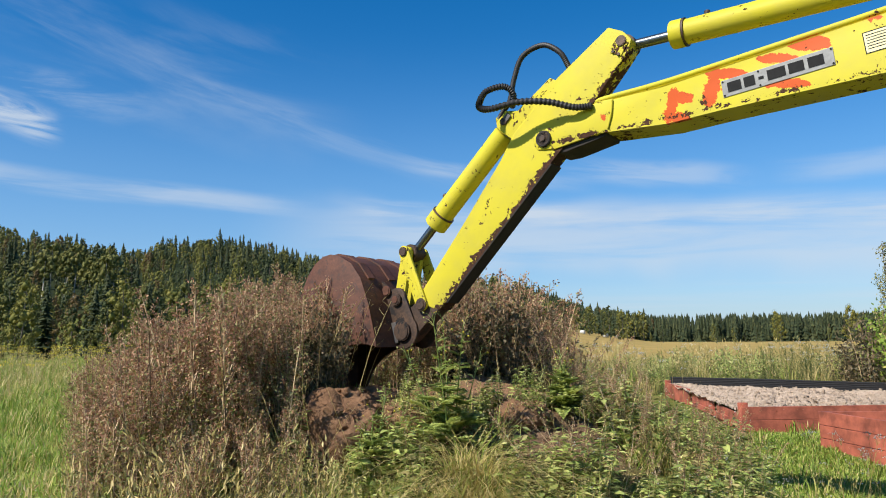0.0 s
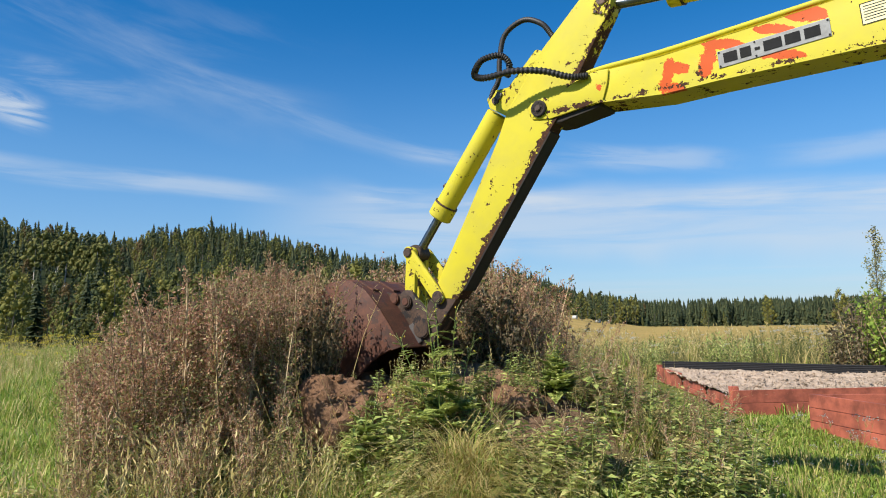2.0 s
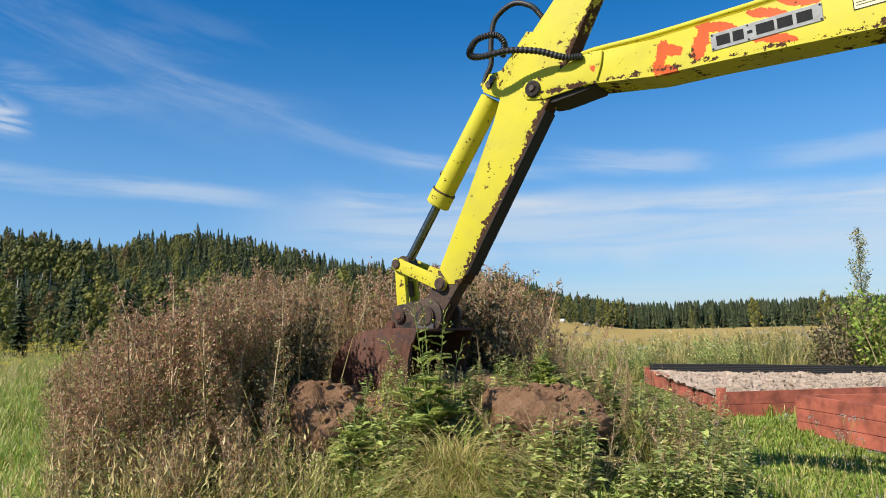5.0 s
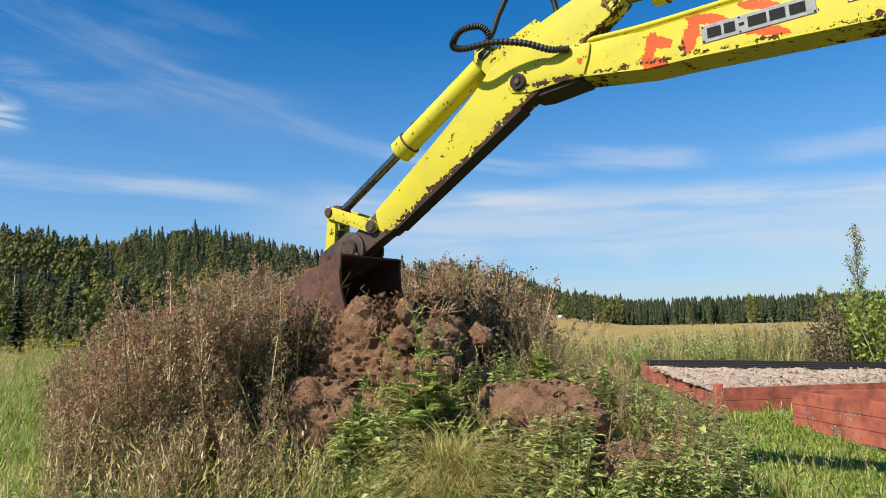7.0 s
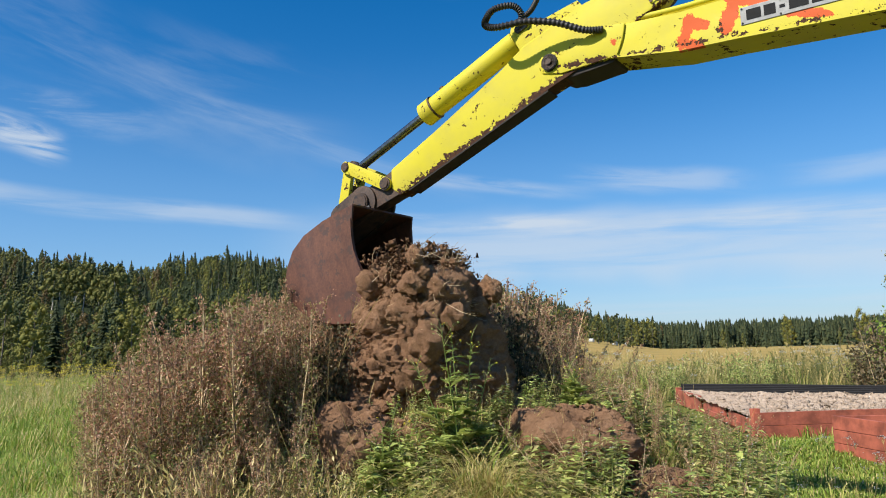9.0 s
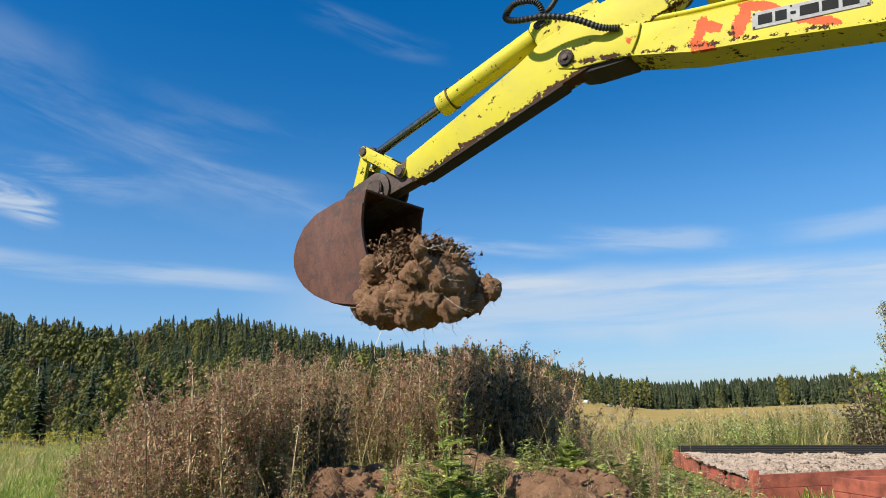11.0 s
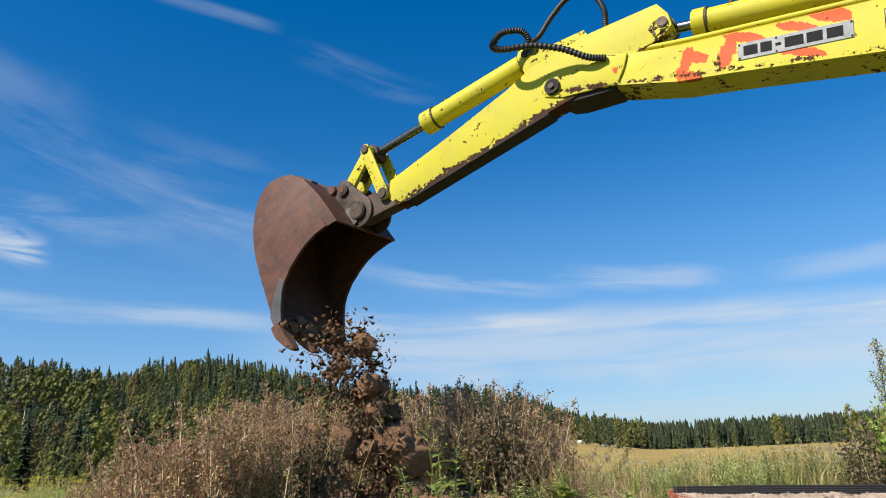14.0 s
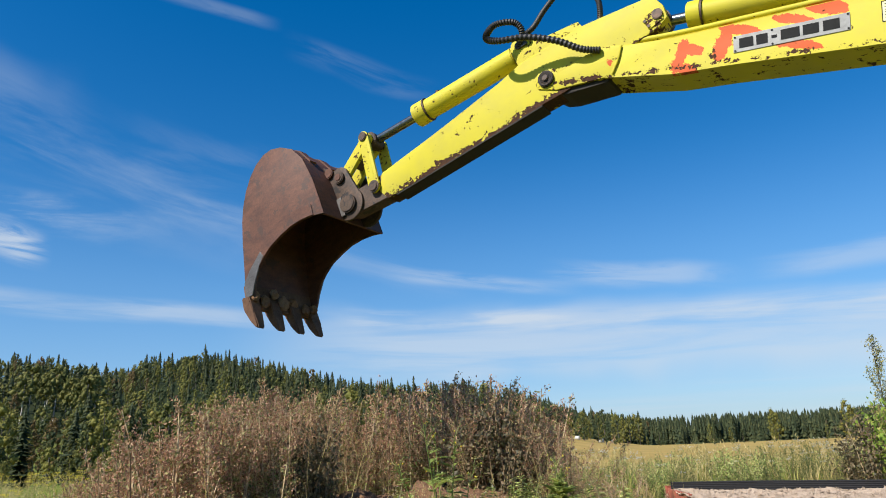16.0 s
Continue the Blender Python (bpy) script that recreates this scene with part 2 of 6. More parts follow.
M_BALE = plain("white_plastic_wrap", (0.46, 0.46, 0.44), 0.5, 0, 0.1, 4, 0.1)

# ---------------------------------------------------------------- mesh helpers


def part(name, bm, material, parent=None, label="", smooth=False):
    me = bpy.data.meshes.new(name)
    bmesh.ops.recalc_face_normals(bm, faces=bm.faces)
    bm.to_mesh(me)
    bm.free()
    me.materials.append(material)
    if smooth:
        me.polygons.foreach_set("use_smooth", [True] * len(me.polygons))
        me.set_sharp_from_angle(angle=radians(40))
    ob = new(name, me)
    ob.parent = parent
    if label:
        ob["label"] = label
    return ob


def prism(bm, pts, y0, y1, bevel=0.0):
    """A plate or box: an outline in x and z, drawn out from y0 to y1."""
    a = [bm.verts.new((x, y0, z)) for x, z in pts]
    b = [bm.verts.new((x, y1, z)) for x, z in pts]
    faces = [bm.faces.new(a), bm.faces.new(b[::-1])]
    n = len(pts)
    for i in range(n):
        faces.append(bm.faces.new((a[i], b[i], b[(i + 1) % n], a[(i + 1) % n])))
    if bevel:
        edges = list({e for f in faces for e in f.edges})
        bmesh.ops.bevel(bm, geom=edges, offset=bevel, segments=2, affect="EDGES", profile=0.6)
    return bm


def box(bm, lo, hi, bevel=0.0):
    return prism(bm, [(lo[0], lo[2]), (hi[0], lo[2]), (hi[0], hi[2]), (lo[0], hi[2])], lo[1], hi[1], bevel)


def rod(bm, p, q, r, seg=20, r2=None, bevel=0.0):
    p, q = Vector(p), Vector(q)
    m = Matrix.Translation((p + q) / 2) @ (q - p).to_track_quat("Z", "Y").to_matrix().to_4x4()
    made = bmesh.ops.create_cone(bm, cap_ends=True, segments=seg, radius1=r, radius2=r if r2 is None else r2,
                                 depth=(q - p).length, matrix=m)
    if bevel:
        caps = [e for v in made["verts"] for e in v.link_edges if any(len(f.verts) > 4 for f in e.link_faces)]
        bmesh.ops.bevel(bm, geom=list(set(caps)), offset=bevel, segments=2, affect="EDGES")
    return bm


def spline(pts, steps):
    """A smooth line through the points."""
    P = [Vector(p) for p in pts]
    P = [2 * P[0] - P[1]] + P + [2 * P[-1] - P[-2]]
    out = []
    for i in range(1, len(P) - 2):
        a, b, c, d = P[i - 1:i + 3]
        for k in range(steps):
            t = k / steps
            out.append(0.5 * (2 * b + (c - a) * t + (2 * a - 5 * b + 4 * c - d) * t * t + (3 * b - a - 3 * c + d) * t ** 3))
    out.append(P[-2])
    return out


def tube(bm, line, r, seg=12, ribs=0.0):
    rings, side = [], None
    for i, p in enumerate(line):
        d = (line[min(i + 1, len(line) - 1)] - line[max(i - 1, 0)]).normalized()
        side = d.orthogonal() if side is None else side - d * side.dot(d)
        side.normalize()
        up = d.cross(side)
        rr = r * (1 + ribs * (1 if i % 2 else -1))
        rings.append([bm.verts.new(p + (side * math.cos(k * math.tau / seg) + up * math.sin(k * math.tau / seg)) * rr) for k in range(seg)])
    for a, b in zip(rings, rings[1:]):
        for k in range(seg):
            bm.faces.new((a[k], a[(k + 1) % seg], b[(k + 1) % seg], b[k]))
    bm.faces.new(rings[0][::-1]), bm.faces.new(rings[-1])
    return bm


def lump(bm, centre, r, seed, sub=3, rough=0.35):
    """A crumbly clod: a ball pushed in and out by noise."""
    made = bmesh.ops.create_icosphere(bm, subdivisions=sub, radius=1.0)
    off = Vector((seed * 3.17, seed * 1.7, seed * 0.9))
    for v in made["verts"]:
        d = v.co.normalized()
        base = Vector((d.x * r[0], d.y * r[1], d.z * r[2]))
        size = sum(r) / 3
        q = base / size
        k = rough * noise.fractal(q * 1.4 + off, 0.9, 2.0, 2) + 0.30 * rough * noise.fractal(q * 4.5 + off, 0.6, 2.1, 3 if sub > 4 else 1)
        if sub > 4:
            k += (0.30 if sub > 5 else 0.20) * rough * noise.fractal(q * 14 + off, 0.4, 2.1, 4 if sub > 5 else 1)
        v.co = Vector(centre) + base + d * (k * size)
    return bm


def smooth(a, b, v):
    t = np.clip((v - a) / (b - a), 0, 1)
    return t * t * (3 - 2 * t)


# ---------------------------------------------------------------- ground
# skyline: bearing in degrees, height angle in degrees
SKY_B = np.array([-180, -60, -42, -31.3, -27.2, -23.0, -20.0, -16.6, -13.2, -9.8, -4.6, 0, 4.2, 7.2, 10.6, 15.6, 60, 180])
SKY_E = np.array([0.5, 5.0, 7.0, 8.0, 7.7, 7.0, 7.9, 8.0, 7.6, 6.6, 5.7, 5.3, 4.9, 3.8, 2.7, 2.1, 1.9, 0.5])
HILL_R = 520.0


def ground_z(x, y):
    """Height of the ground: a weedy mound before the machine, flat fields, a wooded hill beyond."""
    x, y = np.asarray(x, float), np.asarray(y, float)
    r = np.hypot(x, y)
    b = np.degrees(np.arctan2(x, y))
    z = 0.98 * np.exp(-((x + 0.75) / 2.25) ** 4 - ((y - 7.6) / 1.7) ** 4)
    z += 0.34 * np.exp(-((x - 1.6) / 1.4) ** 2 - ((y - 6.6) / 1.3) ** 2)
    z += 0.45 * np.exp(-((x + 0.4) / 2.4) ** 2 - ((y - 5.6) / 1.0) ** 2)
    z += 0.05 * np.sin(x * 1.3 + 0.6) * np.cos(y * 1.1) * smooth(3, 9, r)
    z += 2.6 * np.exp(-((b - 8.0) / 5.0) ** 2) * smooth(60, 170, r)
    top = np.maximum(np.tan(np.radians(np.interp(b, SKY_B, SKY_E))) * HILL_R + 1.6 - 20.0, 0)
    z += top * smooth(120, HILL_R, r) ** 0.9
    return z


def meadow_material():
    s = Nodes("grassy_ground", 0.95, 0, 0.1)
    x, y, z = s.xyz()
    near = s.mix(s.step(s.noise(1.3, 6, 0.7), 0.35, 0.68), (0.12, 0.175, 0.028), (0.22, 0.20, 0.06))
    near = s.mix(s.step(s.noise(6.0, 6, 0.75), 0.5, 0.75), near, (0.10, 0.07, 0.035))
    far = s.mix(s.step(s.noise(0.05, 6, 0.6), 0.35, 0.65), (0.40, 0.275, 0.090), (0.30, 0.225, 0.070))
    wide = s.math("MULTIPLY", s.step(y, 24.0, 60.0), s.step(x, -20.0, 10.0))
    col = s.mix(wide, near, far)
    high = s.step(z, 6.0, 12.0)
    col = s.mix(high, col, (0.025, 0.034, 0.012))
    mound = s.math("MULTIPLY", s.step(z, 0.42, 0.75), s.math("LESS_THAN", y, 12.0))
    earth = s.ramp(s.noise(9.0, 7, 0.75), [(0.3, (0.10, 0.06, 0.034)), (0.7, (0.30, 0.19, 0.115))])
    col = s.mix(mound, col, earth)
    s.set("Base Color", col)
    s.bump(s.math("ADD", s.noise(14.0, 8, 0.75), s.noise(60.0, 4, 0.7)), 0.8, 0.05)
    return s.mat


def build_ground():
    rings = np.concatenate([np.arange(0.4, 14, 0.16), np.geomspace(14, 4200, 110)])
    n = 360
    ang = np.linspace(0, math.tau, n, endpoint=False)
    X = np.outer(rings, np.sin(ang)).ravel()
    Y = np.outer(rings, np.cos(ang)).ravel()
    Z = ground_z(X, Y)
    verts = np.column_stack([X, Y, Z])
    verts = np.vstack([verts, [[0, 0, float(ground_z(0, 0))]]])
    i, k = np.meshgrid(np.arange(len(rings) - 1), np.arange(n), indexing="ij")
    k2 = (k + 1) % n
    quads = np.stack([i * n + k, i * n + k2, (i + 1) * n + k2, (i + 1) * n + k], -1).reshape(-1, 4)
    tris = [(len(verts) - 1, (q + 1) % n, q) for q in range(n)]
    me = bpy.data.meshes.new("ground")
    me.from_pydata(verts.tolist(), [], [tuple(q[::-1]) for q in quads.tolist()] + tris)
    me.materials.append(meadow_material())
    me.polygons.foreach_set("use_smooth", [True] * len(me.polygons))
    ob = new("ground", me)
    tagged(ob, "uneven grassy field rising to a weedy earth mound and wooded hills", "ground", kind="structure")


build_ground()

# ---------------------------------------------------------------- plants in bulk


class Stuff:
    """Many small copies of a few mesh patterns, joined into one mesh."""

    def __init__(self):
        self.v, self.f, self.m, self.count = [], [], [], 0

    def add(self, pattern, pos, turn=0.0, scale=1.0, lean=(0.0, 0.0), tall=1.0, mat=0):
        V, F, Mi = pattern
        c, s = math.cos(turn), math.sin(turn)
        w = np.empty_like(V)
        w[:, 0] = (V[:, 0] * c - V[:, 1] * s) * scale + lean[0] * V[:, 2] * scale
        w[:, 1] = (V[:, 0] * s + V[:, 1] * c) * scale + lean[1] * V[:, 2] * scale
        w[:, 2] = V[:, 2] * scale * tall
        self.v.append(w + np.asarray(pos))
        self.f.append(F + self.count)
        self.m.append(Mi + mat)
        self.count += len(V)

    def build(self, name, materials, label, category, kind="stuff", parent=None):
        V, F, Mi = np.concatenate(self.v), np.concatenate(self.f), np.concatenate(self.m)
        me = bpy.data.meshes.new(name)
        me.vertices.add(len(V))
        me.vertices.foreach_set("co", V.astype(np.float32).ravel())
        me.loops.add(F.size)
        me.loops.foreach_set("vertex_index", F.astype(np.int32).ravel())
        me.polygons.add(len(F))
        me.polygons.foreach_set("loop_start", np.arange(0, F.size, 3, dtype=np.int32))
        me.polygons.foreach_set("material_index", Mi.astype(np.int32))
        me.update(calc_edges=True)
        for m in materials:
            me.materials.append(m)
        ob = new(name, me)
        ob.parent = parent
        if category:
            tagged(ob, label, category, kind=kind)
        elif label:
            ob["label"] = label
        return ob


class Pattern:
    """Triangles of one plant."""

    def __init__(self):
        self.v, self.f, self.m = [], [], []

    def strip(self, line, widths, side, mat):
        """A flat blade along a line, pointed at its end."""
        n0 = len(self.v)
        side = np.asarray(side, float)
        for p, w in zip(line[:-1], widths):
            self.v += [np.asarray(p) - side * w, np.asarray(p) + side * w]
        self.v.append(np.asarray(line[-1]))
        k = len(line) - 1
        for i in range(k - 1):
            a = n0 + 2 * i
            self.f += [(a, a + 1, a + 3), (a, a + 3, a + 2)]
            self.m += [mat, mat]
        a = n0 + 2 * (k - 1)
        self.f.append((a, a + 1, a + 2))
        self.m.append(mat)

    def leaf(self, p, d, up, length, width, mat):
        """One leaf: two folded halves."""
        p, d, up = np.asarray(p, float), np.asarray(d, float), np.asarray(up, float)
        d = d / (np.linalg.norm(d) + 1e-9)
        side = np.cross(d, up)
        side = side / (np.linalg.norm(side) + 1e-9)
        nrm = np.cross(side, d)
        n0 = len(self.v)
        mid = p + d * length * 0.45
        self.v += [p, mid - side * width + nrm * width * 0.3, p + d * length - nrm * length * 0.12, mid + side * width + nrm * width * 0.3]
        self.f += [(n0, n0 + 1, n0 + 2), (n0, n0 + 2, n0 + 3)]
        self.m += [mat, mat]

    def stem(self, line, r0, r1, mat):
        n0 = len(self.v)
        k = len(line)
        for i, p in enumerate(line):
            r = r0 + (r1 - r0) * i / (k - 1)
            for j in range(3):
                a = j * math.tau / 3
                self.v.append(np.asarray(p) + np.array([math.cos(a) * r, math.sin(a) * r, 0]))
        for i in range(k - 1):
            for j in range(3):
                a, b = n0 + i * 3 + j, n0 + i * 3 + (j + 1) % 3
                self.f += [(a, b, b + 3), (a, b + 3, a + 3)]
                self.m += [mat, mat]

    def blob(self, p, r, mat, rng):
        """A small seed head: a rough tetrahedron."""
        n0 = len(self.v)
        q = rng.normal(size=(4, 3))
        q /= np.linalg.norm(q, axis=1)[:, None]
        self.v += list(np.asarray(p) + q * r)
        self.f += [(n0, n0 + 1, n0 + 2), (n0, n0 + 3, n0 + 1), (n0, n0 + 2, n0 + 3), (n0 + 1, n0 + 3, n0 + 2)]
        self.m += [mat] * 4

    def mass(self, c, r, mat, rng):
        """The dense inside of a leaf clump: eight uneven faces."""
        q = np.array([(1, 0, 0), (0, 1, 0), (-1, 0, 0), (0, -1, 0), (0, 0, 1), (0, 0, -1)]) * rng.uniform(0.7, 1.25, (6, 1)) * np.asarray(r)
        n0 = len(self.v)
        self.v += list(np.asarray(c) + q)
        for i in range(4):
            j = (i + 1) % 4
            self.f += [(n0 + i, n0 + j, n0 + 4), (n0 + j, n0 + i, n0 + 5)]
            self.m += [mat, mat]

    def done(self):
        return np.array(self.v, float), np.array(self.f, int), np.array(self.m, int)


def unit(rng):
    v = rng.normal(size=3)
    return v / np.linalg.norm(v)


def spruce(rng, tiers=11, wide=0.165, k=8):
    """A far spruce, 1 high: tiers of drooping boughs with uneven tips."""
    P = Pattern()
    P.stem([(0, 0, 0), (0, 0, 0.5), (0, 0, 1.0)], 0.012, 0.002, 1)
    for i in range(tiers):
        h = 0.06 + 0.92 * i / tiers
        r = wide * (1 - h) ** 0.75 * rng.uniform(0.75, 1.2) + 0.010
        a0 = rng.uniform(0, 6.28)
        for j in range(k):
            a = a0 + (j + rng.uniform(-0.35, 0.35)) * math.tau / k
            rr = r * rng.uniform(0.6, 1.25)
            d = np.array([math.cos(a), math.sin(a), 0])
            s = np.array([-math.sin(a), math.cos(a), 0]) * rr * 3.0 / k
            top = np.array([0, 0, h + 1.0 / tiers])
            n0 = len(P.v)
            P.v += [top, d * rr * 0.6 - s + [0, 0, h], d * rr + [0, 0, h - 0.5 / tiers * rng.uniform(0.3, 1.6)], d * rr * 0.6 + s + [0, 0, h]]
            P.f += [(n0, n0 + 1, n0 + 2), (n0, n0 + 2, n0 + 3)]
            P.m += [0, 0]
    return P.done()


def broadleaf(rng, leaves=420, grow=1.0, slim=1.0, bare_to=0.22):
    """A far leafy tree, 1 high: a crown of rounded leaf clumps with gaps between them, on a tapered trunk."""
    P = Pattern()
    lean = rng.normal(0, 0.02, 2)
    P.stem([(0, 0, 0), (lean[0], lean[1], 0.4), (lean[0] * 1.5, lean[1] * 1.5, 0.88)], 0.016, 0.004, 1)
    clumps = []
    n = 22
    for i in range(n):
        z = bare_to + 0.04 + (0.94 - bare_to) * (i + rng.uniform(0.1, 0.9)) / n
        u = (z - bare_to) / (1 - bare_to)
        reach = 0.24 * slim * (min(1.0, 0.35 + 2.2 * u) * max(0.0, 1.02 - u) ** 0.45)
        a = i * 2.4 + rng.uniform(-0.6, 0.6)
        k = math.sqrt(rng.uniform(0.1, 1.0))
        c = np.array([math.cos(a) * reach * k + lean[0] * 2 * z, math.sin(a) * reach * k + lean[1] * 2 * z, z])
        clumps.append((c, rng.uniform(0.045, 0.085) * (0.5 + 0.5 * slim)))
    for c, r in clumps:
        P.mass(c, (r * 0.75, r * 0.75, r * 0.95), 0, rng)
    for k in range(leaves):
        c, r = clumps[k % n]
        d = unit(rng)
        if d[2] < -0.35:
            d[2] *= -1
        p = c + d * r * np.array([1.0, 1.0, 1.1]) * rng.uniform(0.7, 1.25)
        t = np.cross(d, unit(rng))
        P.leaf(p - t * 0.02, t + rng.normal(0, 0.25, 3), d + rng.normal(0, 0.25, 3), rng.uniform(0.04, 0.075) * grow, rng.uniform(0.016, 0.03) * grow, 0)
    return P.done()


M_SPRUCE = leaf_material("spruce_needles", [(0.1, (0.016, 0.028, 0.010)), (0.5, (0.034, 0.050, 0.016)), (0.9, (0.070, 0.078, 0.025))], 0.10, 0.8)
M_BROAD = leaf_material("olive_leaves", [(0.1, (0.085, 0.094, 0.019)), (0.5, (0.128, 0.134, 0.027)), (0.9, (0.180, 0.168, 0.040))], 0.14, 0.8)
M_LIME = leaf_material("yellow_green_leaves", [(0.1, (0.125, 0.132, 0.022)), (0.5, (0.170, 0.168, 0.030)), (0.9, (0.235, 0.205, 0.042))], 0.14, 0.8)
M_DEEP = leaf_material("dark_green_leaves", [(0.1, (0.032, 0.048, 0.015)), (0.5, (0.050, 0.070, 0.021)), (0.9, (0.080, 0.096, 0.028))], 0.12, 0.8)
M_RUSSET = leaf_material("turning_leaves", [(0.1, (0.095, 0.060, 0.020)), (0.5, (0.130, 0.086, 0.027)), (0.9, (0.170, 0.120, 0.040))], 0.12, 0.8)
M_BARK = plain("grey_bark", (0.13, 0.11, 0.09), 0.9, 0, 0.3, 8)
M_BIRCH = plain("pale_birch_bark", (0.42, 0.38, 0.33), 0.8, 0, 0.3, 3)
WOOD_MATS = [M_SPRUCE, M_BARK, M_BROAD, M_BARK, M_LIME, M_BARK, M_DEEP, M_BARK, M_RUSSET, M_BARK, M_BROAD, M_BIRCH]


def build_woods():
    rng = np.random.default_rng(4)
    firs = [spruce(rng, 11, rng.uniform(0.14, 0.19)) for _ in range(5)]
    dense = [spruce(rng, 26, rng.uniform(0.15, 0.2), 13) for _ in range(3)]
    leafy = [broadleaf(rng, 560, 0.55, sl, 0.08) for sl in (0.95, 0.75, 0.6, 1.05, 0.68, 0.5)]
    light = [broadleaf(rng, 130, 0.85, sl, 0.12) for sl in (0.85, 0.65, 1.0, 0.55)]
    slight = [spruce(rng, 9, rng.uniform(0.15, 0.2), 7) for _ in range(5)]
    birch = [broadleaf(rng, 200, 1.0, 1.0, 0.52) for _ in range(3)]
    hill, line, edge = Stuff(), Stuff(), Stuff()

    def put(stuff, pattern, b, r, h, mat, tall=1.0):
        x, y = r * math.sin(radians(b)), r * math.cos(radians(b))
        stuff.add(pattern, (x, y, float(ground_z(x, y)) - 0.4), rng.uniform(0, 6.3), h, (0, 0), tall, mat)

    for _ in range(2300):
        b = rng.uniform(-44, 16)
        r = math.sqrt(rng.uniform(150 ** 2, 540 ** 2))
        if b > 3 and r < 330:
            continue
        # stands of one kind, as the woods grow
        stand = noise.noise((r * math.sin(radians(b)) * 0.018, r * math.cos(radians(b)) * 0.018, 2.0))
        conifer = rng.random() < (0.62 if r > 400 else 0.42) + 0.5 * stand + (0.15 if b > -9 else -0.32 if b < -20 else -0.08)
        h = rng.uniform(9.5, 15.5) if r > 300 else rng.uniform(8, 13)
        if conifer:
            put(hill, firs[rng.integers(5)], b, r, h * rng.uniform(0.9, 1.15), 0, rng.uniform(0.9, 1.1))
        else:
            kind = rng.random() + 0.35 * noise.noise((b * 0.35, r * 0.03, 5.0))
            mat = 8 if kind < 0.10 else 6 if kind < 0.42 else 2 if kind < 0.82 else 4
            put(hill, light[rng.integers(4)], b, r, h * rng.uniform(0.8, 1.0), mat, rng.uniform(0.85, 1.1))
    for k in range(9):
        put(hill, birch[k % 3], -28.6 + 0.55 * k + rng.uniform(-0.3, 0.3), rng.uniform(225, 265), rng.uniform(14, 18), 10)
    hill.build("woods_hill", WOOD_MATS, "dark pine, spruce and birch woods covering a low hill", "woods")
    for _ in range(1700):
        b = rng.uniform(6, 36)
        r = rng.uniform(345, 480)
        h = rng.uniform(8.5, 14.2) * (r / 420) ** 0.7
        put(line, slight[rng.integers(5)], b, r, h, 0, 1.1)
    line.build("woods_line", WOOD_MATS[:2], "even line of dark spruce trees beyond a field", "woods")
    for _ in range(175):
        b = rng.uniform(-46, -3)
        r = rng.uniform(92, 150)
        if rng.random() < 0.09:
            put(edge, dense[rng.integers(3)], b, r, rng.uniform(7, 12.5), 0)
            continue
        kind = rng.random()
        h = rng.uniform(5.5, 11.5) * (r / 125) ** 0.5
        put(edge, leafy[rng.integers(6)], b, r, h, 8 if kind < 0.10 else 6 if kind < 0.38 else 2 if kind < 0.75 else 4)
    for _ in range(60):
        put(edge, leafy[rng.integers(6)], rng.uniform(-46, -6), rng.uniform(86, 96), rng.uniform(2.0, 4.5), 2 if rng.random() < 0.6 else 4)
    for _ in range(75):
        put(edge, leafy[rng.integers(6)], rng.uniform(-3, 14), rng.uniform(200, 300), rng.uniform(5, 10), (2, 4, 6)[rng.integers(3)])
    for b, r, h in ((24.2, 300, 11.5), (28.6, 300, 13.0), (19.9, 310, 7.5), (11.3, 300, 8.5)):
        for k in range(2):
            put(edge, leafy[3 * k], b + 0.25 * k, r, h * (1 - 0.12 * k), 4 if b > 20 else 2)
    for _ in range(16):
        put(edge, leafy[rng.integers(6)], rng.uniform(10, 36), rng.uniform(230, 350), rng.uniform(3.5, 7.5), (2, 6)[rng.integers(2)])
    edge.build("woods_edge", WOOD_MATS, "olive and yellow-green birches and willows along the edge of the field", "woods")


build_woods()

# ---------------------------------------------------------------- excavator
# The machine stands beside the camera; its arm moves in one upright plane through the slewing centre.
# Spaces: boom, dipper and bucket lie in x (out along the arm) and z; y = 0 is the middle of the arm, +y faces the camera.
SLEW = (6.422, 1.939)
FOOT_R, FOOT_Z, BOOM_L = 1.068, 0.221 + 1.6, 6.049
MID = -0.15
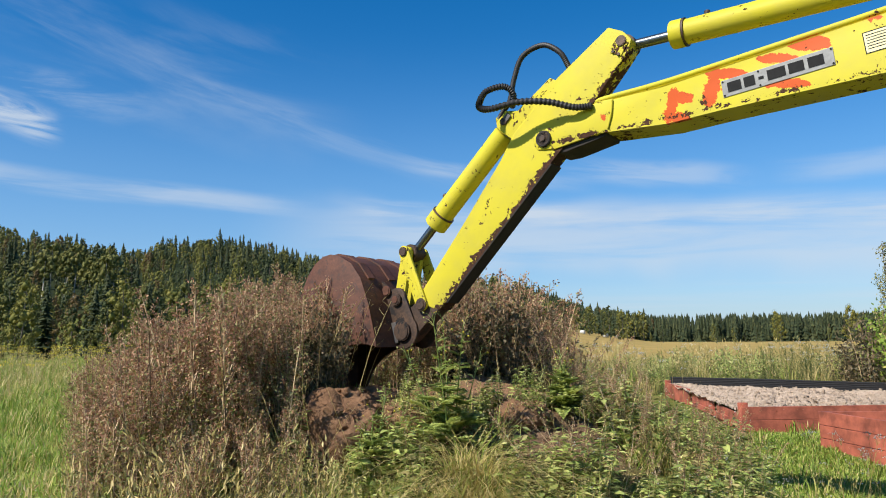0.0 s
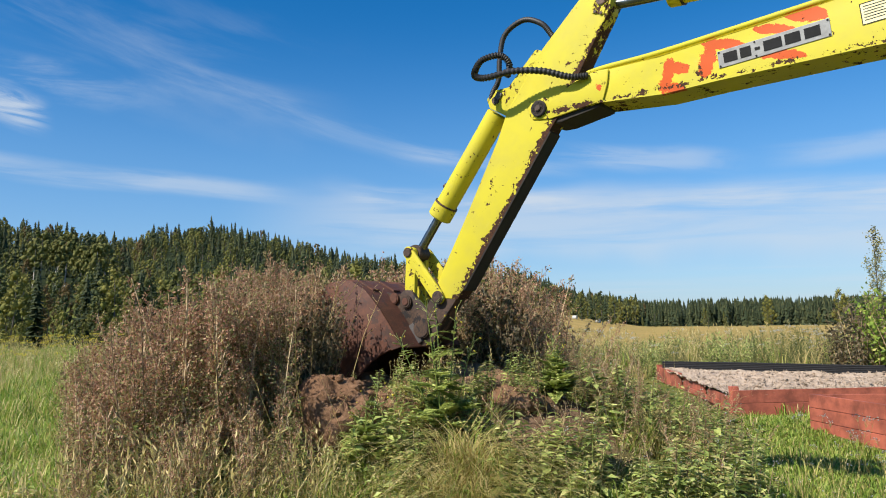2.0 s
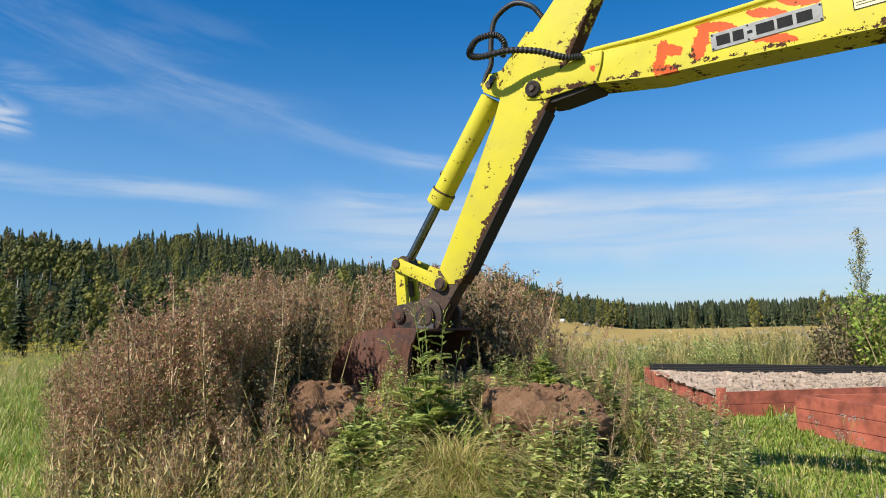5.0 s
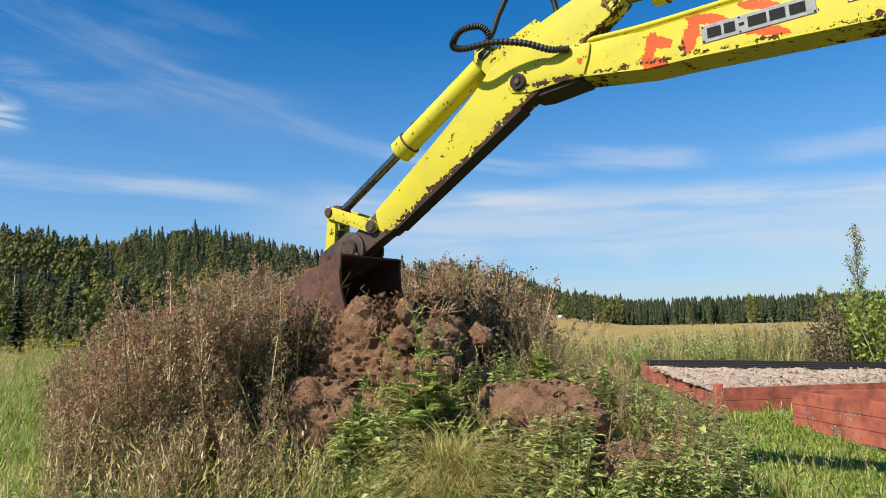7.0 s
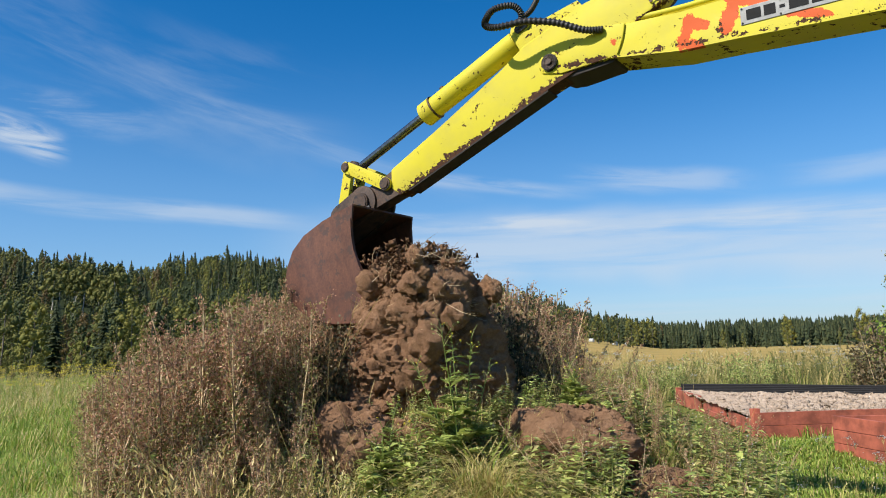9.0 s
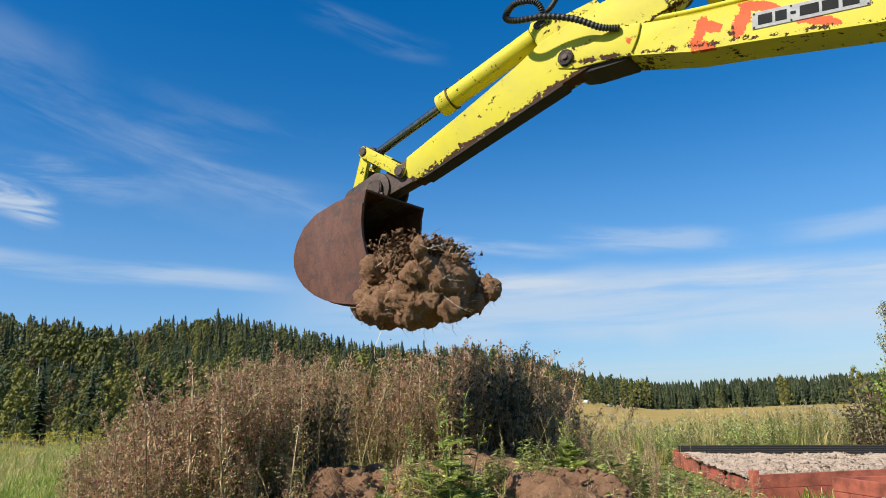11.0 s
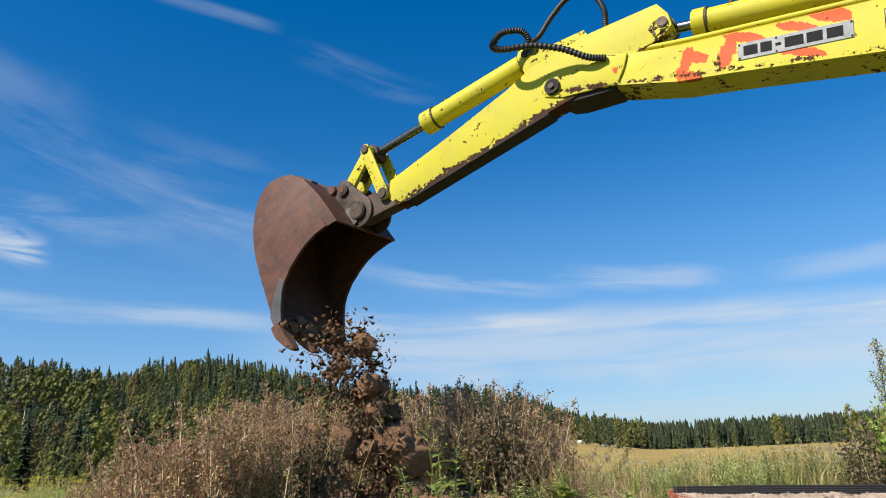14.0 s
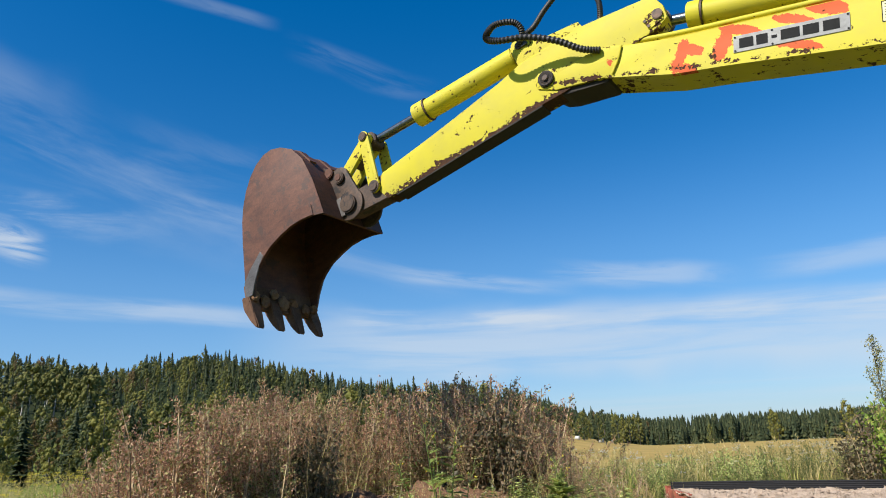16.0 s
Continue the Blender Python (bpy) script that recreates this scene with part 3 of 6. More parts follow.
# seconds; degrees: slewing plane, boom, dipper, rocker link, bucket
ARM = [(0, 36.82, 14.12, -45.37, 67.47, 36.3), (0.5, 36.95, 13.96, -49.13, 67.08, 41.0), (1, 36.73, 14.26, -50.91, 62.34, 36.5),
       (1.5, 36.91, 14.58, -52.32, 56.39, 27.8), (2, 36.85, 15.42, -54.86, 51.74, 23.8), (2.5, 37.1, 16.62, -56.67, 46.75, 18.1),
       (3, 37.31, 17.54, -58.37, 43.01, 14.5), (3.5, 37.57, 17.8, -58.75, 37.71, 6.2), (4, 37.58, 17.68, -58.78, 31.6, -3.7),
       (4.5, 37.44, 17.57, -59.18, 25.01, -13.8), (7, 35.42, 17.2, -33.57, 19.88, -68.7), (7.5, 34.99, 17.48, -25.22, 25.14, -75.0),
       (8, 34.92, 17.03, -25.88, 24.66, -74.7), (8.5, 34.76, 17.41, -25.6, 24.85, -75.0), (9, 34.57, 20.32, -22.76, 26.2, -78.0),
       (11.5, 35.55, 26.64, -16.9, 36.54, -71.4), (12, 35.11, 26.58, -15.77, 42.28, -58.4), (12.5, 34.92, 26.66, -15.76, 48.68, -44.8),
       (13, 34.82, 26.66, -15.63, 54.64, -35.8), (13.5, 34.71, 26.81, -15.43, 59.77, -28.4), (14, 34.5, 26.88, -15.7, 67.54, -15.3),
       (14.5, 34.33, 26.94, -15.79, 72.29, -7.5), (15, 34.1, 26.9, -15.85, 72.12, -7.7), (15.5, 34.0, 27.01, -15.66, 74.99, -3.3),
       (16, 33.85, 26.92, -15.57, 77.1, 0.0)]
LINK_PIN, LINK_L = (1.9, 0.0), 0.558        # rocker link on the dipper
BUCKET_PIN = (2.23, -0.01)                  # on the dipper
TIP_PIN = (0.03, 0.31)                      # pull link on the bucket
CYL_PIN = (0.12, 0.46)                      # bucket cylinder on the dipper
TOP_PIN = (-0.993, -0.03)                   # dipper cylinder on the dipper
ANCHOR = (-3.0, 1.44)                       # dipper cylinder on the boom


def plane(r, z, deg, y=MID):
    """A pose in the machine's space, turned in the arm's plane."""
    return pose(r, y, z, 0, -deg, 0)


def aim(p, q):
    return math.degrees(math.atan2(q[1] - p[1], q[0] - p[0]))


def at(origin, deg, p):
    c, s = math.cos(radians(deg)), math.sin(radians(deg))
    return (origin[0] + p[0] * c - p[1] * s, origin[1] + p[0] * s + p[1] * c)


def arm_poses(row):
    """All the parts' poses in the machine's space for one row of ARM."""
    t, az, ph, de, ka, bu = row
    hinge = at((FOOT_R, FOOT_Z), ph, (BOOM_L, 0))
    pin, bpin = at(hinge, de, LINK_PIN), at(hinge, de, BUCKET_PIN)
    k = at(pin, ka, (LINK_L, 0))
    tip = at(bpin, de + bu, TIP_PIN)
    cyl, top, anc = at(hinge, de, CYL_PIN), at(hinge, de, TOP_PIN), at(hinge, ph, ANCHOR)
    return dict(boom=plane(*hinge, ph), dipper=plane(*hinge, de), bucket=plane(*bpin, de + bu), rocker=plane(*pin, ka),
                pull=plane(*k, aim(k, tip)), cyl=plane(*cyl, aim(cyl, k)), cyl_rod=plane(*k, aim(k, cyl)),
                dcyl=plane(*anc, aim(anc, top)), dcyl_rod=plane(*top, aim(top, anc)))


def slew_pose(row):
    return pose(*SLEW, 0, 0, 0, 180 - row[1])


def rounded(cx, cz, r, a0, a1, n=7):
    return [(cx + r * math.cos(radians(a0 + (a1 - a0) * i / n)), cz + r * math.sin(radians(a0 + (a1 - a0) * i / n))) for i in range(n + 1)]


def build_boom(parent):
    low = [(-0.12, -0.085), (-0.45, 0.06), (-0.572, 0.115), (-1.047, 0.196), (-1.417, 0.315), (-2.331, 0.585), (-3.3, 0.87), (-6.0, -0.16)]
    high = [(-6.1, 0.2), (-3.65, 1.36), (-3.2, 1.33), (-2.35, 1.0), (-1.655, 0.735), (-0.95, 0.475), (-0.44, 0.335)]
    bm = bmesh.new()
    prism(bm, low[1:] + high, -0.2, 0.2, 0.014)
    boom = part("boom", bm, M_PAINT_BOOM, parent, "yellow box boom with peeling orange patches", True)
    cheek = rounded(0, 0, 0.105, 150, -65, 9) + [(-0.12, -0.075), (-0.572, 0.118), (-0.56, 0.372), (-0.44, 0.345), (-0.28, 0.255)]
    for y0, y1 in ((0.172, 0.204), (-0.204, -0.172)):
        bm = bmesh.new()
        prism(bm, cheek, y0, y1, 0.008)
        part("boom_cheek", bm, M_PAINT_BOOM, boom, smooth=True)
    # added block in the recess under the boom; its black paints shade with grease
    bm = bmesh.new()
    prism(bm, [(0.0, -0.09), (-0.12, -0.112), (-0.22, -0.085), (-0.36, -0.015), (-0.54, 0.07), (-0.54, 0.13), (-0.20, 0.06)], -0.17, 0.17, 0.01)
    part("nose_block", bm, M_GREASE_SHADE, boom, "black block under the boom end standing for its shaded, greasy recess")
    bm = bmesh.new()
    rod(bm, (0, -0.25, 0), (0, 0.235, 0), 0.062, 24, bevel=0.006)
    part("hinge_pin", bm, M_DARK, boom, smooth=True)
    bm = bmesh.new()
    rod(bm, (0, 0.20, 0), (0, 0.235, 0), 0.070, 24, bevel=0.006)
    part("pin_collar", bm, M_GREASE_SHADE, boom, smooth=True)
    bm = bmesh.new()
    rod(bm, (0, 0.235, 0), (0, 0.252, 0), 0.026, 18, bevel=0.004)
    part("grease_cap", bm, M_DARK, boom, smooth=True)
    # two hydraulic pipes on the top edge
    for y in (0.165, 0.10):
        line = spline([(-0.36, y, 0.33), (-0.5, y, 0.385), (-0.95, y, 0.525), (-1.66, y, 0.785), (-2.4, y, 1.06), (-3.2, y, 1.38)], 6)
        bm = tube(bmesh.new(), line, 0.021, 10)
        part("hydraulic_pipe", bm, M_PAINT, boom, smooth=True)
    # weld bead across the side
    bm = tube(bmesh.new(), spline([(-0.565, 0.214, 0.13), (-0.57, 0.216, 0.25), (-0.556, 0.214, 0.36)], 8), 0.009, 8, 0.12)
    part("weld_bead", bm, M_PAINT, boom, smooth=True)
    # name plate, its raised lettering left as plain blocks
    n0, n1 = Vector((-1.387, 0, 0.528)), Vector((-2.085, 0, 0.782))
    along = (n1 - n0).normalized()
    down = Vector((-along.z, 0, along.x))
    down = -down if down.z > 0 else down

    def on_plate(u, v):
        p = n0 + along * u + down * v
        return (p.x, p.z)
    W, H = (n1 - n0).length, 0.128
    bm = prism(bmesh.new(), [on_plate(0, 0), on_plate(W, 0), on_plate(W, H), on_plate(0, H)], 0.2005, 0.207, 0.002)
    plate = part("name_plate", bm, M_PLATE, boom, "weathered aluminium name plate with dark blocks")
    for u0, w in ((0.04, 0.095), (0.155, 0.075), (0.255, 0.035), (0.315, 0.12), (0.455, 0.10), (0.58, 0.10)):
        v0, v1 = (0.026, 0.100) if w > 0.04 else (0.053, 0.073)
        bm = prism(bmesh.new(), [on_plate(u0, v0), on_plate(u0 + w, v0), on_plate(u0 + w, v1), on_plate(u0, v1)], 0.2065, 0.2105, 0.0)
        part("block", bm, M_BLACK, plate)
    for u, v in ((0.012, 0.012), (W - 0.012, 0.012), (0.012, H - 0.012), (W - 0.012, H - 0.012), (0.26, 0.012), (0.26, H - 0.012)):
        q = on_plate(u, v)
        part("rivet", rod(bmesh.new(), (q[0], 0.206, q[1]), (q[0], 0.2115, q[1]), 0.007, 10), M_BLACK, plate)
    # instruction label
    l0 = Vector((-2.245, 0, 0.872))

    def on_label(u, v):
        p = l0 + along * u + down * v
        return (p.x, p.z)
    bm = prism(bmesh.new(), [on_label(0, 0), on_label(0.20, 0), on_label(0.20, 0.15), on_label(0, 0.15)], 0.2005, 0.2025)
    label = part("instruction_label", bm, M_LABEL, boom, "faded cream label with rows of unreadable print")
    edge = bmesh.new()
    for a, b, c, e in ((0, 0, 0.2, 0.006), (0, 0.144, 0.2, 0.15), (0, 0.006, 0.006, 0.144), (0.194, 0.006, 0.2, 0.144)):
        prism(edge, [on_label(a, b), on_label(c, b), on_label(c, e), on_label(a, e)], 0.2025, 0.2035)
    part("label_border", edge, M_BLACK, label)
    for k in range(6):
        bm = prism(bmesh.new(), [on_label(0.018, 0.022 + k * 0.019), on_label(0.175 - 0.02 * (k % 3), 0.022 + k * 0.019),
                                 on_label(0.175 - 0.02 * (k % 3), 0.028 + k * 0.019), on_label(0.018, 0.028 + k * 0.019)], 0.2025, 0.2032)
        part("print_bar", bm, M_BLACK, label)
    # cylinder anchor
    for y in (-0.12, 0.12):
        bm = prism(bmesh.new(), [(-3.35, 1.30), (-2.75, 1.12), (-2.92, 1.50), (-3.06, 1.52)], y - 0.015, y + 0.015, 0.004)
        part("anchor_lug", bm, M_PAINT, boom)
    # the corrugated hose that loops out from the pipe's end
    line = spline([(-0.40, 0.17, 0.30), (-0.26, 0.22, 0.27), (-0.04, 0.28, 0.29), (0.20, 0.35, 0.26), (0.42, 0.40, 0.18), (0.54, 0.40, 0.18),
                   (0.575, 0.38, 0.24), (0.56, 0.33, 0.345), (0.44, 0.26, 0.41), (0.365, 0.20, 0.36), (0.40, 0.13, 0.26)], 13)
    part("corrugated_hose", tube(bmesh.new(), line, 0.027, 12, 0.15), M_HOSE, boom, "ribbed black rubber hose", True)
    return boom


def build_dipper(parent):
    bm = bmesh.new()
    prism(bm, [(-1.018, 0.151), (-1.06, 0.02), (-1.05, -0.09), (-0.95, -0.14), (-0.1, -0.19), (0.1, -0.182), (0.73, -0.19), (1.80, -0.178),
               (1.87, -0.06), (1.80, 0.100), (1.049, 0.164), (0.399, 0.238), (0.14, 0.295), (-0.46, 0.262)], -0.17, 0.17, 0.012)
    dip = part("dipper_arm", bm, M_PAINT_DIP, parent, "yellow dipper arm with rust along its lower edge", True)
    bm = bmesh.new()
    prism(bm, [(1.70, 0.10), (1.96, 0.085), (2.2, 0.10)] + rounded(2.23, -0.01, 0.115, 80, -90, 7) + [(1.9, -0.15), (1.70, -0.172)], -0.155, 0.155, 0.012)
    part("dipper_nose", bm, M_DARK, dip, "rusty greasy casting at the arm's end", True)
    for y in (-0.13, 0.13):
        bm = prism(bmesh.new(), [(-0.44, 0.25), (-0.42, 0.335), (-0.03, 0.40), (0.05, 0.53), (0.15, 0.555), (0.205, 0.48), (0.19, 0.285)], y - 0.018, y + 0.018, 0.006)
        part("cylinder_bracket", bm, M_PAINT_WORN, dip, smooth=True)
    bm = rod(bmesh.new(), (CYL_PIN[0], -0.17, CYL_PIN[1]), (CYL_PIN[0], 0.18, CYL_PIN[1]), 0.035, 18, bevel=0.004)
    part("cylinder_pin", bm, M_DARK, dip, smooth=True)
    bm = box(bmesh.new(), (0.04, 0.13, 0.425), (0.10, 0.185, 0.48), 0.006)
    part("pin_keeper", bm, M_WORN, dip)
    bm = rod(bmesh.new(), (LINK_PIN[0], -0.245, LINK_PIN[1]), (LINK_PIN[0], 0.245, LINK_PIN[1]), 0.048, 20, bevel=0.006)
    part("link_pin", bm, M_DARK, dip, smooth=True)
    bm = rod(bmesh.new(), (TOP_PIN[0], -0.20, TOP_PIN[1]), (TOP_PIN[0], 0.215, TOP_PIN[1]), 0.043, 20, bevel=0.006)
    part("top_pin", bm, M_DARK, dip, smooth=True)
    bm = prism(bmesh.new(), [(-1.02, -0.09), (-0.90, -0.11), (-0.87, -0.01), (-0.93, 0.02), (-1.03, 0.015)], 0.168, 0.188, 0.004)
    part("keeper_plate", bm, M_PAINT_WORN, dip)
    for x, z in ((-0.90, -0.085), (-0.89, -0.03)):
        part("bolt", rod(bmesh.new(), (x, 0.186, z), (x, 0.203, z), 0.014, 6), M_DARK, dip)
    # rusty strip folded under the lower edge, blackened to paint the underside's shade
    bm = prism(bmesh.new(), [(0.12, -0.186), (1.70, -0.182), (1.70, -0.196), (0.12, -0.20)], -0.175, 0.175, 0.003)
    part("wear_strip", bm, M_GREASE_SHADE, dip, "near-black strip under the arm that paints its shade over dark rust")
    # hose standing up behind the bracket
    line = spline([(0.16, 0.10, 0.53), (0.07, 0.12, 0.535), (-0.054, 0.12, 0.545), (-0.22, 0.12, 0.642), (-0.418, 0.12, 0.707), (-0.595, 0.12, 0.601), (-0.635, 0.10, 0.429),
                   (-0.591, 0.06, 0.307), (-0.54, 0.03, 0.22)], 16)
    part("spiral_hose", tube(bmesh.new(), line, 0.024, 12, 0.07), M_HOSE, dip, "spiral-wrapped black hose", True)
    return dip


def build_cylinder(parent, name, length, r, rod_r, rod_len, gland):
    bm = bmesh.new()
    rod(bm, (0.10, 0, 0), (length, 0, 0), r, 28, bevel=0.008)
    barrel = part(name, bm, M_PAINT, parent, "yellow hydraulic cylinder with chipped paint", True)
    bm = rod(bmesh.new(), (length - gland, 0, 0), (length + 0.012, 0, 0), r * 1.14, 28, bevel=0.01)
    part("gland_collar", bm, M_PAINT, barrel, smooth=True)
    bm = tube(bmesh.new(), [Vector((length - gland - 0.008, 0, 0)), Vector((length - gland + 0.006, 0, 0))], r * 1.15, 28)
    part("gland_ring", bm, M_DARK, barrel, smooth=True)
    bm = rod(bmesh.new(), (0, -0.06, 0), (0, 0.06, 0), r * 0.85, 22, bevel=0.006)
    part("barrel_eye", bm, M_PAINT, barrel, smooth=True)
    bm = rod(bmesh.new(), (length - 0.27, 0, r - 0.01), (length - 0.27, 0.0, r + 0.03), 0.024, 12, bevel=0.004)
    part("oil_port", bm, M_DARK, barrel, smooth=True)
    bm = rod(bmesh.new(), (0.03, 0, 0), (rod_len, 0, 0), rod_r, 22)
    shaft = part(name + "_rod", bm, M_ROD, parent, "oily dark chrome piston rod", True)
    bm = rod(bmesh.new(), (0, -0.075, 0), (0, 0.075, 0), rod_r * 1.9, 22, bevel=0.006)
    part("rod_eye", bm, M_DARK, shaft, smooth=True)
    return barrel, shaft


def bar_outline(length, r0, r1):
    return rounded(0, 0, r0, 90, 270, 8) + rounded(length, 0, r1, -90, 90, 8)


def build_rocker(parent):
    """Two side links from the dipper to the cylinder's eye."""
    bm = prism(bmesh.new(), bar_outline(LINK_L, 0.062, 0.058), 0.185, 0.222, 0.007)
    near = part("rocker_link", bm, M_PAINT_WORN, parent, "yellow rocker links with rusty edges", True)
    bm = prism(bmesh.new(), bar_outline(LINK_L, 0.062, 0.058), -0.222, -0.185, 0.007)
    part("far_link", bm, M_PAINT_WORN, near, smooth=True)
    bm = prism(bmesh.new(), [(0.09, -0.022), (LINK_L - 0.09, -0.020), (LINK_L - 0.09, 0.020), (0.09, 0.022)], 0.221, 0.2245)
    part("link_recess", bm, M_PAINT_WORN, near)
    bm = rod(bmesh.new(), (LINK_L, -0.245, 0), (LINK_L, 0.245, 0), 0.045, 20, bevel=0.006)
    part("link_pin", bm, M_DARK, near, smooth=True)
    for y in (0.224, 0.240):
        bm = rod(bmesh.new(), (0, y, 0), (0, y + 0.014, 0), 0.062 - (y - 0.224), 20, bevel=0.004)
        part("washer", bm, M_DARK, near, smooth=True)
    return near


def build_pull(parent):
    bm = prism(bmesh.new(), bar_outline(0.467, 0.055, 0.06), 0.085, 0.155, 0.008)
    near = part("pull_link", bm, M_PAINT_WORN, parent, "yellow pull links to the bucket", True)
    bm = prism(bmesh.new(), bar_outline(0.467, 0.055, 0.06), -0.155, -0.085, 0.008)
    part("far_link", bm, M_PAINT_WORN, near, smooth=True)
    bm = prism(bmesh.new(), [(0.16, -0.03), (0.31, -0.03), (0.31, 0.03), (0.16, 0.03)], -0.085, 0.085, 0.004)
    part("cross_web", bm, M_DARK, near)
    return near


HALF = 0.45
SHELL = [(0.10, -0.13), (0.115, 0.05), (0.14, 0.28), (0.20, 0.54), (0.30, 0.71), (0.44, 0.815), (0.56, 0.86), (0.67, 0.86), (0.79, 0.81), (0.90, 0.72),
         (1.00, 0.59), (1.07, 0.45), (1.12, 0.30), (1.165, 0.08), (1.20, -0.15), (1.23, -0.35), (1.25, -0.53)]
FRONT = [(1.15, -0.52), (1.09, -0.385), (1.02, -0.28), (0.92, -0.19), (0.80, -0.125), (0.66, -0.088), (0.52, -0.06), (0.38, -0.056), (0.22, -0.085)]


def build_bucket(parent):
    root = bmesh.new()
    # curved back sheet
    outer = [Vector((x, 0, z)) for x, z in SHELL]
    inner = []
    for i, p in enumerate(outer):
        d = (outer[min(i + 1, len(outer) - 1)] - outer[max(i - 1, 0)]).normalized()
        inner.append(p + Vector((d.z, 0, -d.x)) * 0.02)
    prism(root, [(p.x, p.z) for p in outer] + [(p.x, p.z) for p in inner[::-1]], -HALF + 0.01, HALF - 0.01)
    bucket = part("bucket", root, M_BUCKET, parent, "rust-brown toothed digging bucket", True)
    side = SHELL + FRONT
    for s in (1, -1):
        y0, y1 = sorted((s * (HALF - 0.02), s * HALF))
        part("side_plate", prism(bmesh.new(), side, y0, y1, 0.004), M_BUCKET, bucket, smooth=True)
        # bolted wear plate low on the side
        y0, y1 = sorted((s * HALF, s * (HALF + 0.014)))
        part("side_cutter", prism(bmesh.new(), [(1.225, -0.34), (1.24, -0.50), (1.15, -0.50), (1.085, -0.38), (1.0, -0.26), (0.92, -0.18), (0.95, -0.12), (1.12, -0.24)],
                                  y0, y1, 0.004), M_WORN, bucket, "worn grey side cutter")
        # reinforcing rim along the mouth
        y0, y1 = sorted((s * HALF, s * (HALF + 0.012)))
        rim = [(x, z) for x, z in FRONT[2:]] + [(0.22, 0.03), (0.38, 0.07), (0.52, 0.075), (0.66, 0.055), (0.80, 0.02), (0.92, -0.05)]
        part("side_rim", prism(bmesh.new(), rim, y0, y1, 0.003), M_BUCKET, bucket)
    # cutting lip and teeth
    part("lip", prism(bmesh.new(), [(1.20, -0.36), (1.255, -0.36), (1.265, -0.60), (1.22, -0.60)], -HALF - 0.004, HALF + 0.004, 0.006), M_TOOTH, bucket)
    for y in (-0.415, -0.138, 0.138, 0.415):
        bm = bmesh.new()
        prism(bm, [(1.185, -0.50), (1.285, -0.48), (1.29, -0.60), (1.24, -0.74), (1.185, -0.83), (1.155, -0.84), (1.15, -0.80), (1.17, -0.66)],
              y - 0.070, y + 0.070, 0.0)
        for v in bm.verts:
            k = max(0.0, (-0.55 - v.co.z) / 0.3)
            v.co.y = y + (v.co.y - y) * (1 - 0.36 * k)
        bmesh.ops.bevel(bm, geom=list(bm.edges), offset=0.012, segments=2, affect="EDGES")
        part("tooth", bm, M_TOOTH, bucket, "soil-stained worn tooth", True)
    # soil caked on the lip between the teeth
    rng = random.Random(31)
    for y in (-0.40, -0.27, -0.13, 0.02, 0.15, 0.28, 0.41):
        r = rng.uniform(0.035, 0.065)
        caked = lump(bmesh.new(), (1.175 + rng.uniform(-0.02, 0.02), y, -0.47 + rng.uniform(-0.12, 0.04)), (r * 0.7, r * 1.3, r * 1.5), rng.random() * 40, 3, 0.4)
        part("caked_soil", caked, M_SOIL, bucket, "clump of damp brown soil", True)
    # strips along the back
    for y in (-0.30, 0.0, 0.30):
        run = SHELL[3:14]
        out = []
        for i, (x, z) in enumerate(run):
            a, b = Vector((*run[max(i - 1, 0)], 0)), Vector((*run[min(i + 1, len(run) - 1)], 0))
            d = (b - a).normalized()
            out.append((x - d.y * 0.016, z + d.x * 0.016))
        part("back_strip", prism(bmesh.new(), run + out[::-1], y - 0.045, y + 0.045, 0.0), M_BUCKET, bucket)
    # ears with their bosses
    for s in (1, -1):
        y0, y1 = sorted((s * 0.172, s * 0.212))
        ear = rounded(0.0, 0.0, 0.165, 140, 300, 10) + [(0.14, -0.10), (0.24, 0.30), (0.33, 0.62), (0.22, 0.55)] + rounded(0.03, 0.32, 0.105, 60, 165, 6)
        e = part("ear", prism(bmesh.new(), ear, y0, y1, 0.008), M_DARK, bucket, "rust-brown greasy bucket ear with pin bosses", True)
        y0, y1 = sorted((s * 0.21, s * 0.262))
        part("pin_boss", rod(bmesh.new(), (0, y0, 0), (0, y1, 0), 0.092, 24, bevel=0.012), M_DARK, e, smooth=True)
        y0, y1 = sorted((s * 0.21, s * 0.245))
        part("keeper", box(bmesh.new(), (0.06, y0, -0.10), (0.12, y1, 0.10), 0.006), M_WORN, e)
        y0, y1 = sorted((s * 0.21, s * 0.255))
        part("pin_boss", rod(bmesh.new(), (0.03, y0, 0.31), (0.03, y1, 0.31), 0.062, 22, bevel=0.010), M_DARK, e, smooth=True)
        part("pin_end", rod(bmesh.new(), (0.03, y0, 0.31), (0.03, y1 + s * 0.012 if s > 0 else y1, 0.31), 0.036, 18, bevel=0.004), M_BUCKET, e, smooth=True)
        part("pin_boss", rod(bmesh.new(), (0.135, y0, 0.415), (0.135, y1, 0.415), 0.052, 20, bevel=0.010), M_BUCKET, e, smooth=True)
    part("web", prism(bmesh.new(), [(0.12, -0.12), (0.24, 0.30), (0.34, 0.66), (0.20, 0.54), (0.14, 0.2)], -0.16, 0.16, 0.004), M_DARK, bucket)
    return bucket


def narrow(ob, k, shift=0.0, skip=("corrugated_hose", "spiral_hose")):
    """Brings an arm part with its sub-parts to the arm's true width."""
    for o in (ob, *ob.children_recursive):
        if o.name.split(".")[0] not in skip:
            for v in o.data.vertices:
                v.co.y = v.co.y * k + shift


